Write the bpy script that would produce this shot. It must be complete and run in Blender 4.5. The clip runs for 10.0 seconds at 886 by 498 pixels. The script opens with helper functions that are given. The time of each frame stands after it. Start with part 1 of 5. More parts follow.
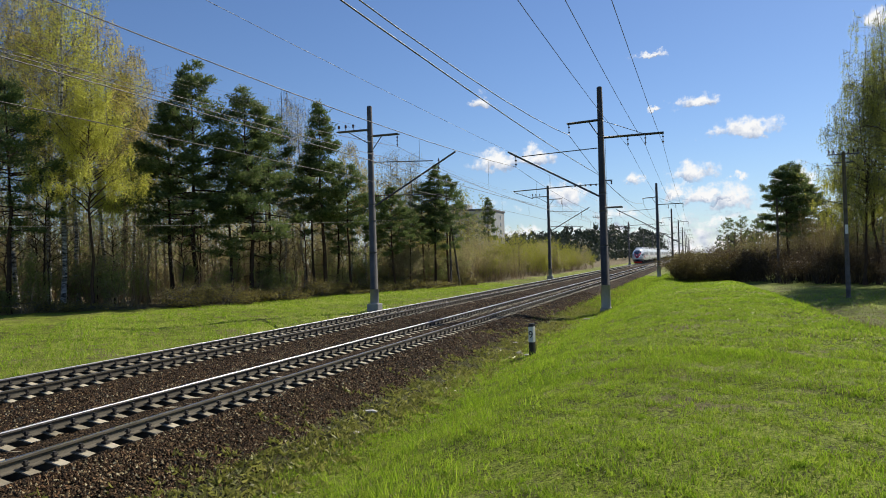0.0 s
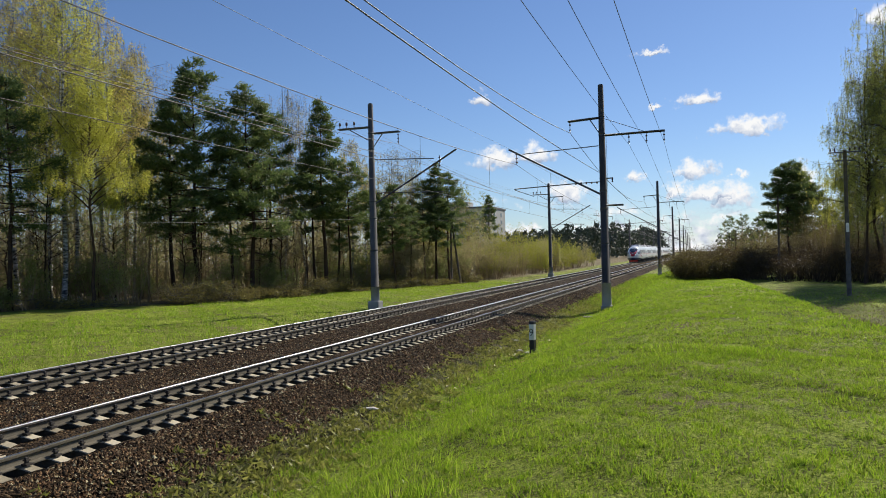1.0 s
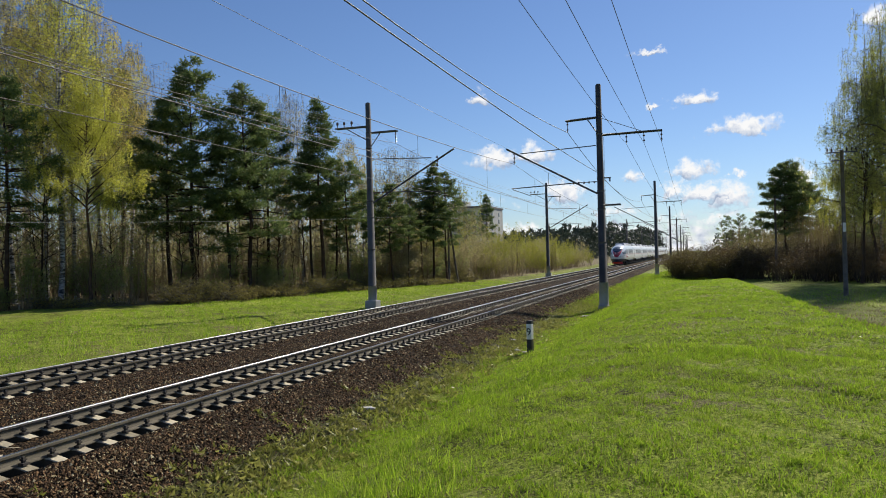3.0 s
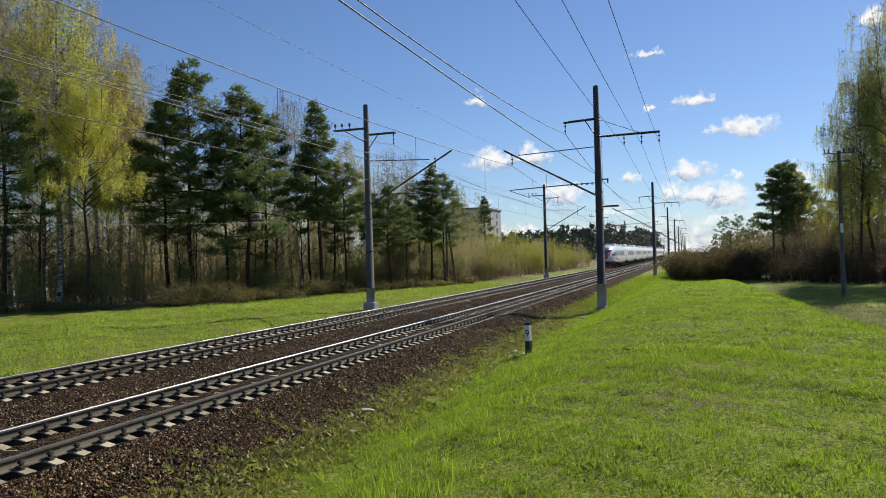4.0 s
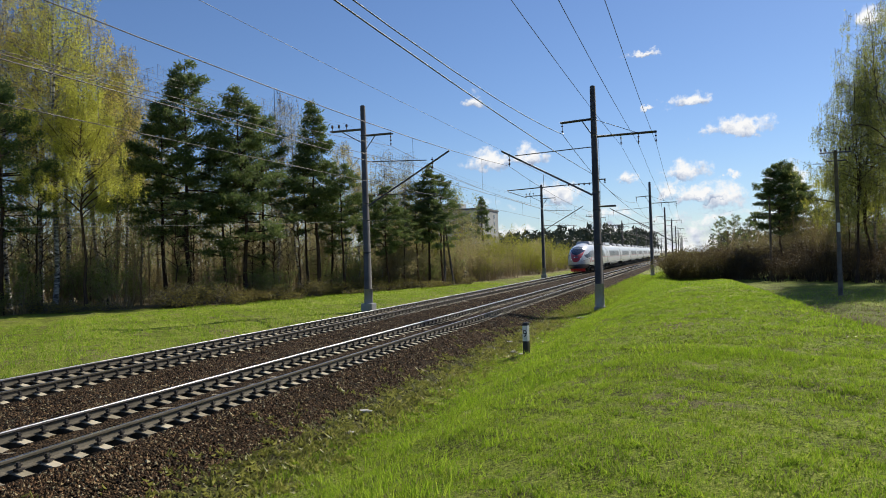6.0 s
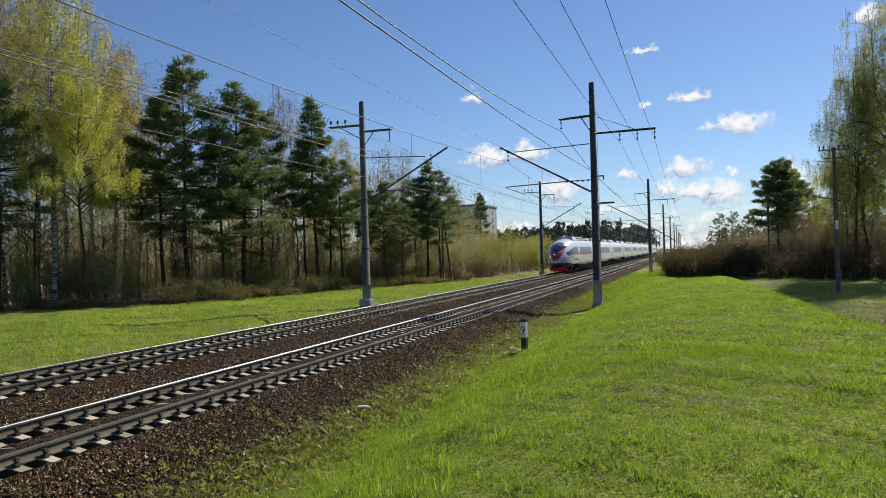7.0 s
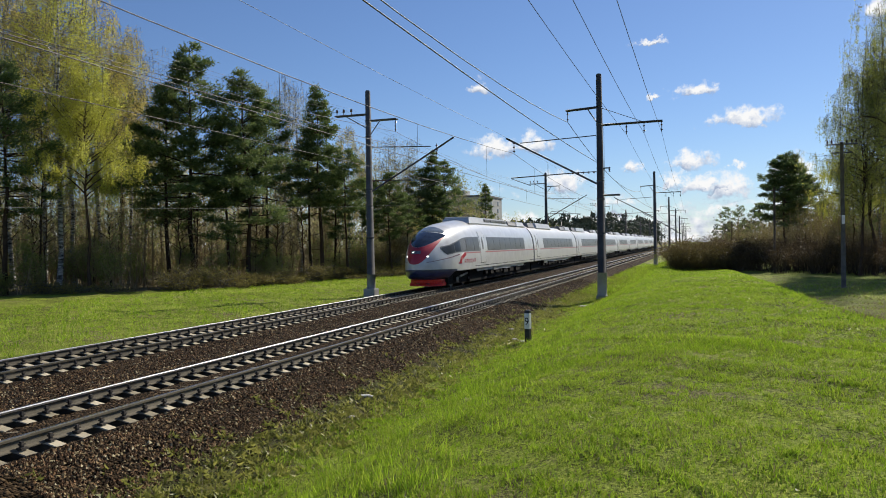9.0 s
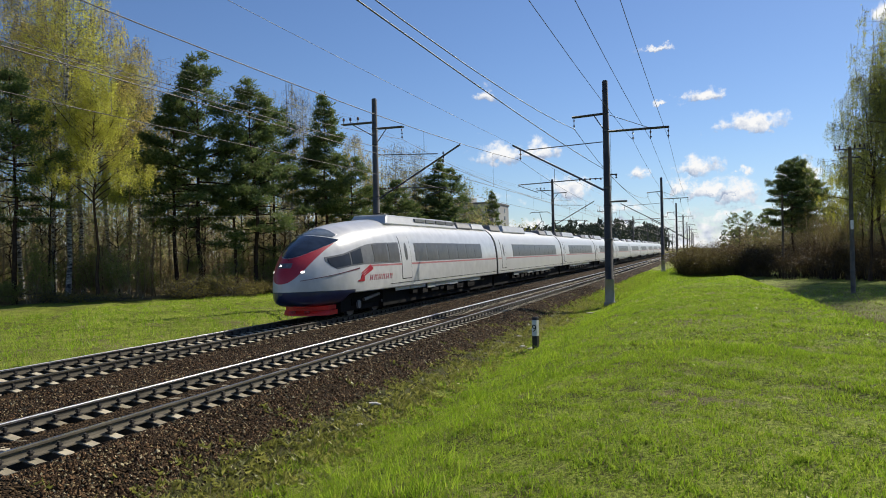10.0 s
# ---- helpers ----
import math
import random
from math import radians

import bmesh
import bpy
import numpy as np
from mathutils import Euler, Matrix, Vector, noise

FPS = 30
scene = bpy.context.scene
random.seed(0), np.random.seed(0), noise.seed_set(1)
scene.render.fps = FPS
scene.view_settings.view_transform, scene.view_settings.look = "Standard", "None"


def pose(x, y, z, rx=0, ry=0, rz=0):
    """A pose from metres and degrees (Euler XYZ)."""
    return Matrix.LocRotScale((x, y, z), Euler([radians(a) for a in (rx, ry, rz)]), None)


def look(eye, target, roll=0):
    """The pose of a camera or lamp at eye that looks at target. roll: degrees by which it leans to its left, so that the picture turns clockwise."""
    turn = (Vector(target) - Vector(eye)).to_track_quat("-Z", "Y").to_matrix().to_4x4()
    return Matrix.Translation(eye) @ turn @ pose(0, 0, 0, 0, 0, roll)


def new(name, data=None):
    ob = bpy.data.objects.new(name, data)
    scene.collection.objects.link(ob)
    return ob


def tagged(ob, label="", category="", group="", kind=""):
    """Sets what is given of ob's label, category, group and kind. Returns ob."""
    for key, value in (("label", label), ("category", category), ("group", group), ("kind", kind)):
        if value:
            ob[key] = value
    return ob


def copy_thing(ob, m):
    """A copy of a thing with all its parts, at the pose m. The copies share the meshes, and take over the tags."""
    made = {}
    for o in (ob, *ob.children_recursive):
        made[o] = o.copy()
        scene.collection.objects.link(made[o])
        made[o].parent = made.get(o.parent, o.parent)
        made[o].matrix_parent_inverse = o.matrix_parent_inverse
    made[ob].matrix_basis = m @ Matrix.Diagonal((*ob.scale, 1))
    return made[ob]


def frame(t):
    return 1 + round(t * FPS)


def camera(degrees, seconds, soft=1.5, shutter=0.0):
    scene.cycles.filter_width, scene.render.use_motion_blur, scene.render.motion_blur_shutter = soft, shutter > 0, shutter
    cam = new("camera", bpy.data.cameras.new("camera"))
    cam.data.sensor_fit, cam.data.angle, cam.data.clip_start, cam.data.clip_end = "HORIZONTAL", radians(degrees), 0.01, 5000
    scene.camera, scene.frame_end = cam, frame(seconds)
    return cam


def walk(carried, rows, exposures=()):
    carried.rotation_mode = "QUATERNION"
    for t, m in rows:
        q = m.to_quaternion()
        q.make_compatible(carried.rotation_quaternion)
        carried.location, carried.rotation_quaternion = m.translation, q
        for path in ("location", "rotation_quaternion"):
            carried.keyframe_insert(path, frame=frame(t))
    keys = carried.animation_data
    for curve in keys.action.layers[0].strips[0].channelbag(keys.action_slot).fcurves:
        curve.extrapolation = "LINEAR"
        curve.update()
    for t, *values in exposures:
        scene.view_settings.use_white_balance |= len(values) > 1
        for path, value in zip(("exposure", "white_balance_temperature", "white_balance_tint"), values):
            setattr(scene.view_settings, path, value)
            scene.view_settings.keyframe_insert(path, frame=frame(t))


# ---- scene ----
# The world: z = 0 at the rail heads, +y along the tracks, away from the camera.
EYE = Vector((0.0, 0.0, 2.5))
NEAR, FAR = -9.58, -14.68          # centre lines of the two tracks


def aim(yaw, pitch, roll):
    """Pose of the camera: degrees to the left of the tracks, upwards, and lean."""
    a, b = radians(yaw), radians(pitch)
    way = Vector((-math.sin(a) * math.cos(b), math.cos(a) * math.cos(b), math.sin(b)))
    return look(EYE, EYE + way * 10, roll)


cam = camera(61.34, 10.0, soft=0.95)
walk(cam, [(t, aim(a, b, c)) for t, a, b, c in [
    (0.0, 18.772, 0.817, -1.634), (0.5, 18.792, 0.728, -1.625), (1.0, 18.833, 0.634, -1.542),
    (1.5, 18.857, 0.594, -1.520), (2.0, 18.815, 0.544, -1.472), (2.5, 18.710, 0.544, -1.459),
    (4.0, 18.495, 0.713, -1.632), (4.5, 18.436, 0.762, -1.759), (5.0, 18.390, 0.827, -1.797),
    (5.5, 18.347, 0.854, -1.889), (7.0, 18.193, 0.465, -1.689), (7.5, 18.238, 0.467, -1.692),
    (8.0, 18.271, 0.401, -1.511), (8.5, 18.347, 0.372, -1.346), (8.9, 18.48, 0.30, -1.25),
    (9.0, 18.569, -0.267, -1.011), (9.5, 18.758, 0.014, -1.149), (10.0, 19.092, 0.300, -1.284)]])

# ---- light ----
SUN_AZ, SUN_EL = 22.5, 37.0         # degrees clockwise from +y, degrees up
sun = new("sun", bpy.data.lights.new("sun", "SUN"))
sun.data.energy, sun.data.angle, sun.data.color = 5.0, radians(0.53), (1.0, 0.93, 0.80)
sun.matrix_world = look((0, 0, 60), (-40 * math.sin(radians(SUN_AZ)), -40 * math.cos(radians(SUN_AZ)), 60 - 40 * math.tan(radians(SUN_EL))))
scene.view_settings.exposure = 0.15


# ---- node helpers ----
def nodes_of(name):
    m = bpy.data.materials.new(name)
    m.use_nodes = True
    return m, m.node_tree, m.node_tree.nodes["Principled BSDF"]


def add(tree, kind, inputs=(), **settings):
    n = tree.nodes.new(kind)
    for k, v in settings.items():
        setattr(n, k, v)
    for k, v in dict(inputs).items():
        if isinstance(v, bpy.types.NodeSocket):
            tree.links.new(v, n.inputs[k])
        else:
            n.inputs[k].default_value = v
    return n


def calc(tree, op, a, b=0.0, clamp=False):
    return add(tree, "ShaderNodeMath", {0: a, 1: b}, operation=op, use_clamp=clamp).outputs[0]


def ramp(tree, fac, stops):
    n = add(tree, "ShaderNodeValToRGB", {0: fac})
    while len(n.color_ramp.elements) < len(stops):
        n.color_ramp.elements.new(0.5)
    for e, (p, c) in zip(n.color_ramp.elements, stops):
        e.position, e.color = p, (*c, 1)
    return n.outputs[0]


def mixed(tree, fac, a, b):
    n = add(tree, "ShaderNodeMix", {0: fac}, data_type="RGBA")
    for k, v in ((6, a), (7, b)):
        if isinstance(v, bpy.types.NodeSocket):
            tree.links.new(v, n.inputs[k])
        else:
            n.inputs[k].default_value = (*v, 1)
    return n.outputs[2]


def noise_of(tree, scale, detail=4.0, rough=0.55, where="Object", vector=None):
    v = vector or add(tree, "ShaderNodeTexCoord").outputs[where]
    return add(tree, "ShaderNodeTexNoise", {"Vector": v, "Scale": scale, "Detail": detail, "Roughness": rough}).outputs[0]


def bumped(tree, bsdf, height, strength=0.4, distance=0.02):
    b = add(tree, "ShaderNodeBump", {"Strength": strength, "Distance": distance, "Height": height})
    tree.links.new(b.outputs[0], bsdf.inputs["Normal"])


def surface(name, low, high, scale=6.0, rough=0.7, metal=0.0, bump=0.3, fine=60.0, specular=0.5, spread=0.12):
    """A plain worn surface: two scales of colour change, a little from object to object, and fine relief."""
    m, t, p = nodes_of(name)
    big, small = noise_of(t, scale), noise_of(t, fine, 3.0)
    f = calc(t, "ADD", calc(t, "MULTIPLY", big, 0.65), calc(t, "MULTIPLY", small, 0.35))
    rnd = add(t, "ShaderNodeObjectInfo").outputs["Random"]
    f = calc(t, "ADD", f, calc(t, "MULTIPLY", calc(t, "SUBTRACT", rnd, 0.5), spread * 2))
    t.links.new(ramp(t, f, [(0.32, low), (0.68, high)]), p.inputs["Base Color"])
    p.inputs["Roughness"].default_value, p.inputs["Metallic"].default_value = rough, metal
    p.inputs["Specular IOR Level"].default_value = specular
    if bump:
        bumped(t, p, small, bump, 0.01)
    return m


def leafy(name, a, b, c, through_light=0.35, rough=0.55, gloss=0.3):
    """Leaves or needles: colour changes from leaf to leaf, and light shines through."""
    m, t, p = nodes_of(name)
    isl = add(t, "ShaderNodeNewGeometry").outputs["Random Per Island"]
    rnd = add(t, "ShaderNodeObjectInfo").outputs["Random"]
    big = noise_of(t, 0.35, 2.0)
    f = calc(t, "ADD", calc(t, "MULTIPLY", isl, 0.55), calc(t, "ADD", calc(t, "MULTIPLY", big, 0.35), calc(t, "MULTIPLY", rnd, 0.12)))
    col = ramp(t, f, [(0.15, a), (0.5, b), (0.9, c)])
    t.links.new(col, p.inputs["Base Color"])
    p.inputs["Roughness"].default_value = rough
    p.inputs["Specular IOR Level"].default_value = gloss
    tr = add(t, "ShaderNodeBsdfTranslucent", {"Color": col})
    mx = add(t, "ShaderNodeMixShader", {0: through_light, 1: p.outputs[0], 2: tr.outputs[0]})
    t.links.new(mx.outputs[0], t.nodes["Material Output"].inputs[0])
    return m


# ---- mesh helpers ----
def mesh_of(name, verts, faces, mats=(), smooth=False, index=None):
    """A mesh from vertices and faces; faces may be an (n, 3) or (n, 4) array."""
    me = bpy.data.meshes.new(name)
    if isinstance(faces, np.ndarray):
        verts = np.asarray(verts, dtype=np.float32)
        n, k = faces.shape
        me.vertices.add(len(verts)), me.loops.add(n * k), me.polygons.add(n)
        me.vertices.foreach_set("co", verts.ravel())
        me.loops.foreach_set("vertex_index", faces.astype(np.int32).ravel())
        me.polygons.foreach_set("loop_start", np.arange(0, n * k, k, dtype=np.int32))
        me.update(calc_edges=True)
    else:
        me.from_pydata([tuple(v) for v in verts], [], faces)
    for m in mats if isinstance(mats, (list, tuple)) else [mats]:
        me.materials.append(m)
    if index is not None:
        me.polygons.foreach_set("material_index", np.asarray(index, dtype=np.int32))
    me.polygons.foreach_set("use_smooth", np.full(len(me.polygons), smooth))
    me.update()
    return me


def part(name, data, material, parent, label="", at=None):
    """Links a bmesh or a mesh as one mesh object under a thing or a part."""
    if isinstance(data, bmesh.types.BMesh):
        me = bpy.data.meshes.new(name)
        data.to_mesh(me)
        data.free()
        data = me
    if material is not None and not data.materials:
        data.materials.append(material)
    ob = new(name, data)
    ob.parent = parent
    if at is not None:
        ob.matrix_basis = at
    if label:
        ob["label"] = label
    return ob


def thing(name, m=None, label="", category="", group="", kind=""):
    ob = new(name)
    ob.empty_display_size = 0.2
    if m is not None:
        ob.matrix_basis = m
    return tagged(ob, label, category, group, kind)


def box(bm, x0, x1, y0, y1, z0, z1, bevel=0.0):
    r = bmesh.ops.create_cube(bm, size=1, matrix=Matrix.Translation(((x0 + x1) / 2, (y0 + y1) / 2, (z0 + z1) / 2)) @ Matrix.Diagonal((x1 - x0, y1 - y0, z1 - z0, 1)))
    if bevel:
        es = {e for v in r["verts"] for e in v.link_edges}
        bmesh.ops.bevel(bm, geom=list(es), offset=bevel, segments=2, affect="EDGES", profile=0.6)
    return bm


def tube(bm, points, radii, sides=8, cap=True):
    """A round rod along points, in bm."""
    if not hasattr(radii, "__len__"):
        radii = [radii] * len(points)
    pts = [Vector(p) for p in points]
    rings = []
    for i, p in enumerate(pts):
        d = (pts[min(i + 1, len(pts) - 1)] - pts[max(i - 1, 0)]).normalized()
        s = d.cross(Vector((0, 0, 1)) if abs(d.z) < 0.9 else Vector((0, 1, 0))).normalized()
        u = s.cross(d)
        rings.append([bm.verts.new(p + (s * math.cos(a) + u * math.sin(a)) * radii[i]) for a in (2 * math.pi * k / sides for k in range(sides))])
    for a, b in zip(rings, rings[1:]):
        for k in range(sides):
            f = bm.faces.new((a[k], a[(k + 1) % sides], b[(k + 1) % sides], b[k]))
            f.smooth = True
    if cap:
        bm.faces.new(rings[0]), bm.faces.new(rings[-1][::-1])
    return bm


def interp(x, table):
    return float(np.interp(x, [a for a, _ in table], [b for _, b in table]))


# ---- materials ----
M_STEEL = surface("worn_rail_steel", (0.065, 0.056, 0.040), (0.15, 0.13, 0.095), 2.0, 0.75, 0.0, 0.2, 60.0, 0.25)
M_SHINE = surface("polished_rail_head", (0.55, 0.55, 0.56), (0.70, 0.70, 0.72), 1.0, 0.30, 1.0, 0.05)
M_CLIP = surface("dark_fastening", (0.03, 0.027, 0.025), (0.07, 0.06, 0.05), 5.0, 0.7, 0.3)
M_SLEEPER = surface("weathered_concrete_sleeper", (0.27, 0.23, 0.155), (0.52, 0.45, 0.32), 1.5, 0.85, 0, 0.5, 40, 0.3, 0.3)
# darker concrete for the sleepers' sloping sides and ends
M_SLEEPER_SIDE = surface("dark_sleeper_sides", (0.030, 0.027, 0.019), (0.085, 0.072, 0.05), 4.0, 0.9, 0, 0.5, 40, 0.2)
M_CONCRETE = surface("grey_pole_concrete", (0.22, 0.22, 0.215), (0.36, 0.36, 0.35), 1.2, 0.85, 0, 0.4, 50, 0.3)
M_IRON = surface("painted_dark_iron", (0.05, 0.05, 0.055), (0.12, 0.12, 0.125), 3.0, 0.55, 0.4, 0.1)
M_GLASSY = surface("brown_insulator_glaze", (0.06, 0.035, 0.03), (0.12, 0.07, 0.05), 4.0, 0.25)
M_WIRE = surface("dark_wire", (0.05, 0.045, 0.04), (0.10, 0.09, 0.08), 1.0, 0.5, 0.6, 0.0)
M_BARE = surface("bare_alu_wire", (0.13, 0.13, 0.13), (0.2, 0.2, 0.2), 1.0, 0.6, 0.5, 0.0)

# ---- sky ----
# Fair-weather clouds: azimuth and height of the middle, half width and half height, in degrees.
CLOUDS = [(0.4, 10.75, 1.5, 0.55), (3.6, 8.55, 2.3, 0.7), (-15.6, 11.7, 0.75, 0.7), (-14.3, 7.2, 1.9, 0.8), (-11.5, 7.4, 1.4, 0.8),
          (-0.2, 5.7, 1.5, 0.8), (-2.7, 14.4, 1.2, 0.22), (-4.3, 5.45, 0.8, 0.45), (-9.4, 4.5, 1.6, 0.8), (11.8, 14.6, 0.9, 0.7),
          (0.4, 3.9, 1.7, 0.7), (-2.6, 10.6, 0.5, 0.2), (3.0, 5.2, 0.5, 0.3), (2.6, 3.5, 1.6, 1.1), (-1.5, 4.3, 0.8, 0.7),
          (6.6, 4.2, 1.5, 1.2)]


def build_sky():
    w = bpy.data.worlds.new("sky")
    w.use_nodes = True
    scene.world = w
    t = w.node_tree
    bg = t.nodes["Background"]
    sky = add(t, "ShaderNodeTexSky", sky_type="NISHITA", sun_disc=False, sun_elevation=radians(SUN_EL), sun_rotation=radians(SUN_AZ),
              altitude=0.0, air_density=1.0, dust_density=0.15, ozone_density=1.6)
    way = add(t, "ShaderNodeTexCoord").outputs["Generated"]
    sep = add(t, "ShaderNodeSeparateXYZ", {0: way})
    deg = 180 / math.pi
    az = calc(t, "MULTIPLY", calc(t, "ARCTAN2", sep.outputs[0], sep.outputs[1]), deg)
    el = calc(t, "MULTIPLY", calc(t, "ARCSINE", sep.outputs[2]), deg)
    wob = add(t, "ShaderNodeTexNoise", {"Vector": way, "Scale": 46.0, "Detail": 8.0, "Roughness": 0.6})
    wsep = add(t, "ShaderNodeSeparateColor", {0: wob.outputs["Color"]})
    az2 = calc(t, "ADD", az, calc(t, "MULTIPLY", calc(t, "SUBTRACT", wsep.outputs[0], 0.5), 3.6))
    el2 = calc(t, "ADD", el, calc(t, "MULTIPLY", calc(t, "SUBTRACT", wsep.outputs[1], 0.5), 2.1))
    best, shade = None, None
    for a, e, ww, hh in CLOUDS:
        ww, hh = ww * 1.3, hh * 1.55
        u = calc(t, "DIVIDE", calc(t, "SUBTRACT", az2, a), ww)
        v = calc(t, "DIVIDE", calc(t, "SUBTRACT", el2, e), hh)
        # flat underside: the lower half is squeezed
        v2 = calc(t, "MAXIMUM", v, calc(t, "MULTIPLY", v, -1.9))
        d = calc(t, "SUBTRACT", 1.0, calc(t, "SQRT", calc(t, "ADD", calc(t, "MULTIPLY", u, u), calc(t, "MULTIPLY", v2, v2))))
        lit = calc(t, "MULTIPLY", calc(t, "GREATER_THAN", d, 0.0), v)
        best = d if best is None else calc(t, "MAXIMUM", best, d)
        shade = lit if shade is None else calc(t, "ADD", shade, lit)
    # a bank of small clouds low down, all the way round
    stretched = add(t, "ShaderNodeMapping", {"Vector": way, "Scale": (1.0, 1.0, 2.4)}).outputs[0]
    field = add(t, "ShaderNodeTexNoise", {"Vector": stretched, "Scale": 13.0, "Detail": 7.0, "Roughness": 0.58}).outputs[0]
    band = add(t, "ShaderNodeMapRange", {"Value": el, "From Min": 0.5, "From Max": 6.6, "To Min": 0.24, "To Max": -0.22})
    bank = calc(t, "MULTIPLY", calc(t, "ADD", calc(t, "SUBTRACT", field, 0.52), band.outputs[0]), 2.2)
    puff = calc(t, "MULTIPLY", calc(t, "SUBTRACT", noise_of(t, 90.0, 5.0, 0.6, vector=way), 0.5), 1.3)
    cover = calc(t, "ADD", calc(t, "MAXIMUM", best, bank), puff)
    cover = add(t, "ShaderNodeMapRange", {"Value": cover, "From Min": 0.0, "From Max": 0.66}, interpolation_type="SMOOTHSTEP").outputs[0]
    above = add(t, "ShaderNodeMapping", {"Vector": way, "Scale": (1.0, 1.0, 2.4), "Location": (0.0, 0.0, 0.035)}).outputs[0]
    over = add(t, "ShaderNodeTexNoise", {"Vector": above, "Scale": 13.0, "Detail": 3.0, "Roughness": 0.5}).outputs[0]
    under = calc(t, "MULTIPLY", calc(t, "SUBTRACT", over, field), -2.2)
    shade = calc(t, "ADD", calc(t, "MULTIPLY", shade, 1.05), calc(t, "MULTIPLY", under, calc(t, "GREATER_THAN", bank, best)))
    grey = calc(t, "ADD", shade, calc(t, "SUBTRACT", calc(t, "MULTIPLY", noise_of(t, 60.0, 5.0, vector=way), 1.3), 0.14), True)
    white = ramp(t, grey, [(0.12, (0.33, 0.39, 0.52)), (0.42, (0.60, 0.645, 0.73)), (0.72, (0.86, 0.86, 0.86))])
    blue = add(t, "ShaderNodeVectorMath", {0: sky.outputs[0], 1: (SKY_GAIN * 0.80, SKY_GAIN * 0.96, SKY_GAIN * 1.26)}, operation="MULTIPLY").outputs[0]
    t.links.new(mixed(t, cover, blue, white), bg.inputs[0])
    bg.inputs[1].default_value = 1.0


SKY_GAIN = 0.070
build_sky()


# ---- ground ----
EDGE = [(-200, -75), (0, -62), (35, -41), (42, -33), (45, -30.5), (55, -29.3), (64, -27.3), (70, -24.8), (76, -23.6), (87, -22), (110, -21), (400, -22)]   # y, x of the edge of the wood


def smooth(a, b, v):
    u = np.clip((v - a) / (b - a), 0, 1)
    return u * u * (3 - 2 * u)


def wave(x, y, s, k):
    return np.sin(x * s + 1.7 * k) * np.cos(y * s * 0.83 + 2.9 * k) + 0.5 * np.sin((x + y) * s * 2.1 + k)


def ground_z(x, y):
    """Height of the ground: ditch along the tracks, a grassy bank on its other side, lower ground beyond."""
    x, y = np.asarray(x, float), np.asarray(y, float)
    main = np.interp(x, [-60, -30, -23, -19.5, -18.2, -17.2, -7.6, -7.2, -6.3, -5.3, -4.6, -3.8, -2.6, -0.6, 1.2], [-0.1, -0.2, -0.3, -0.40, -0.55, -0.75, -0.72, -0.60, -0.80, -0.74, -0.58, -0.12, 0.38, 0.78, 0.88])
    right = np.interp(y, [0, 15, 22, 44, 60], [5.0, 3.2, 2.5, 1.5, 1.0])
    low = -0.85 + 0.12 * wave(x, y, 0.35, 1.0) + 0.1 * wave(x, y, 0.9, 2.0) * smooth(3, 8, x)
    drop = smooth(0, 4.2, x - right)
    z = main * (1 - drop) + low * drop
    end = smooth(43, 53, y) * smooth(-6.5, -1.0, x)
    z = z * (1 - end) + (-0.75) * end
    bumps = 0.035 * wave(x, y, 1.3, 3.0) + 0.02 * wave(x, y, 3.7, 5.0) + 0.012 * wave(x, y, 7.9, 1.0)
    quiet = smooth(-18.4, -17.4, x) * (1 - smooth(-7.5, -6.8, x))
    return z + bumps * (1 - quiet) + 0.0 * y


def spaced(*runs):
    out = []
    for a, b, step in runs:
        out += list(np.arange(a, b, step))
    return np.array(out + [runs[-1][1]], float)


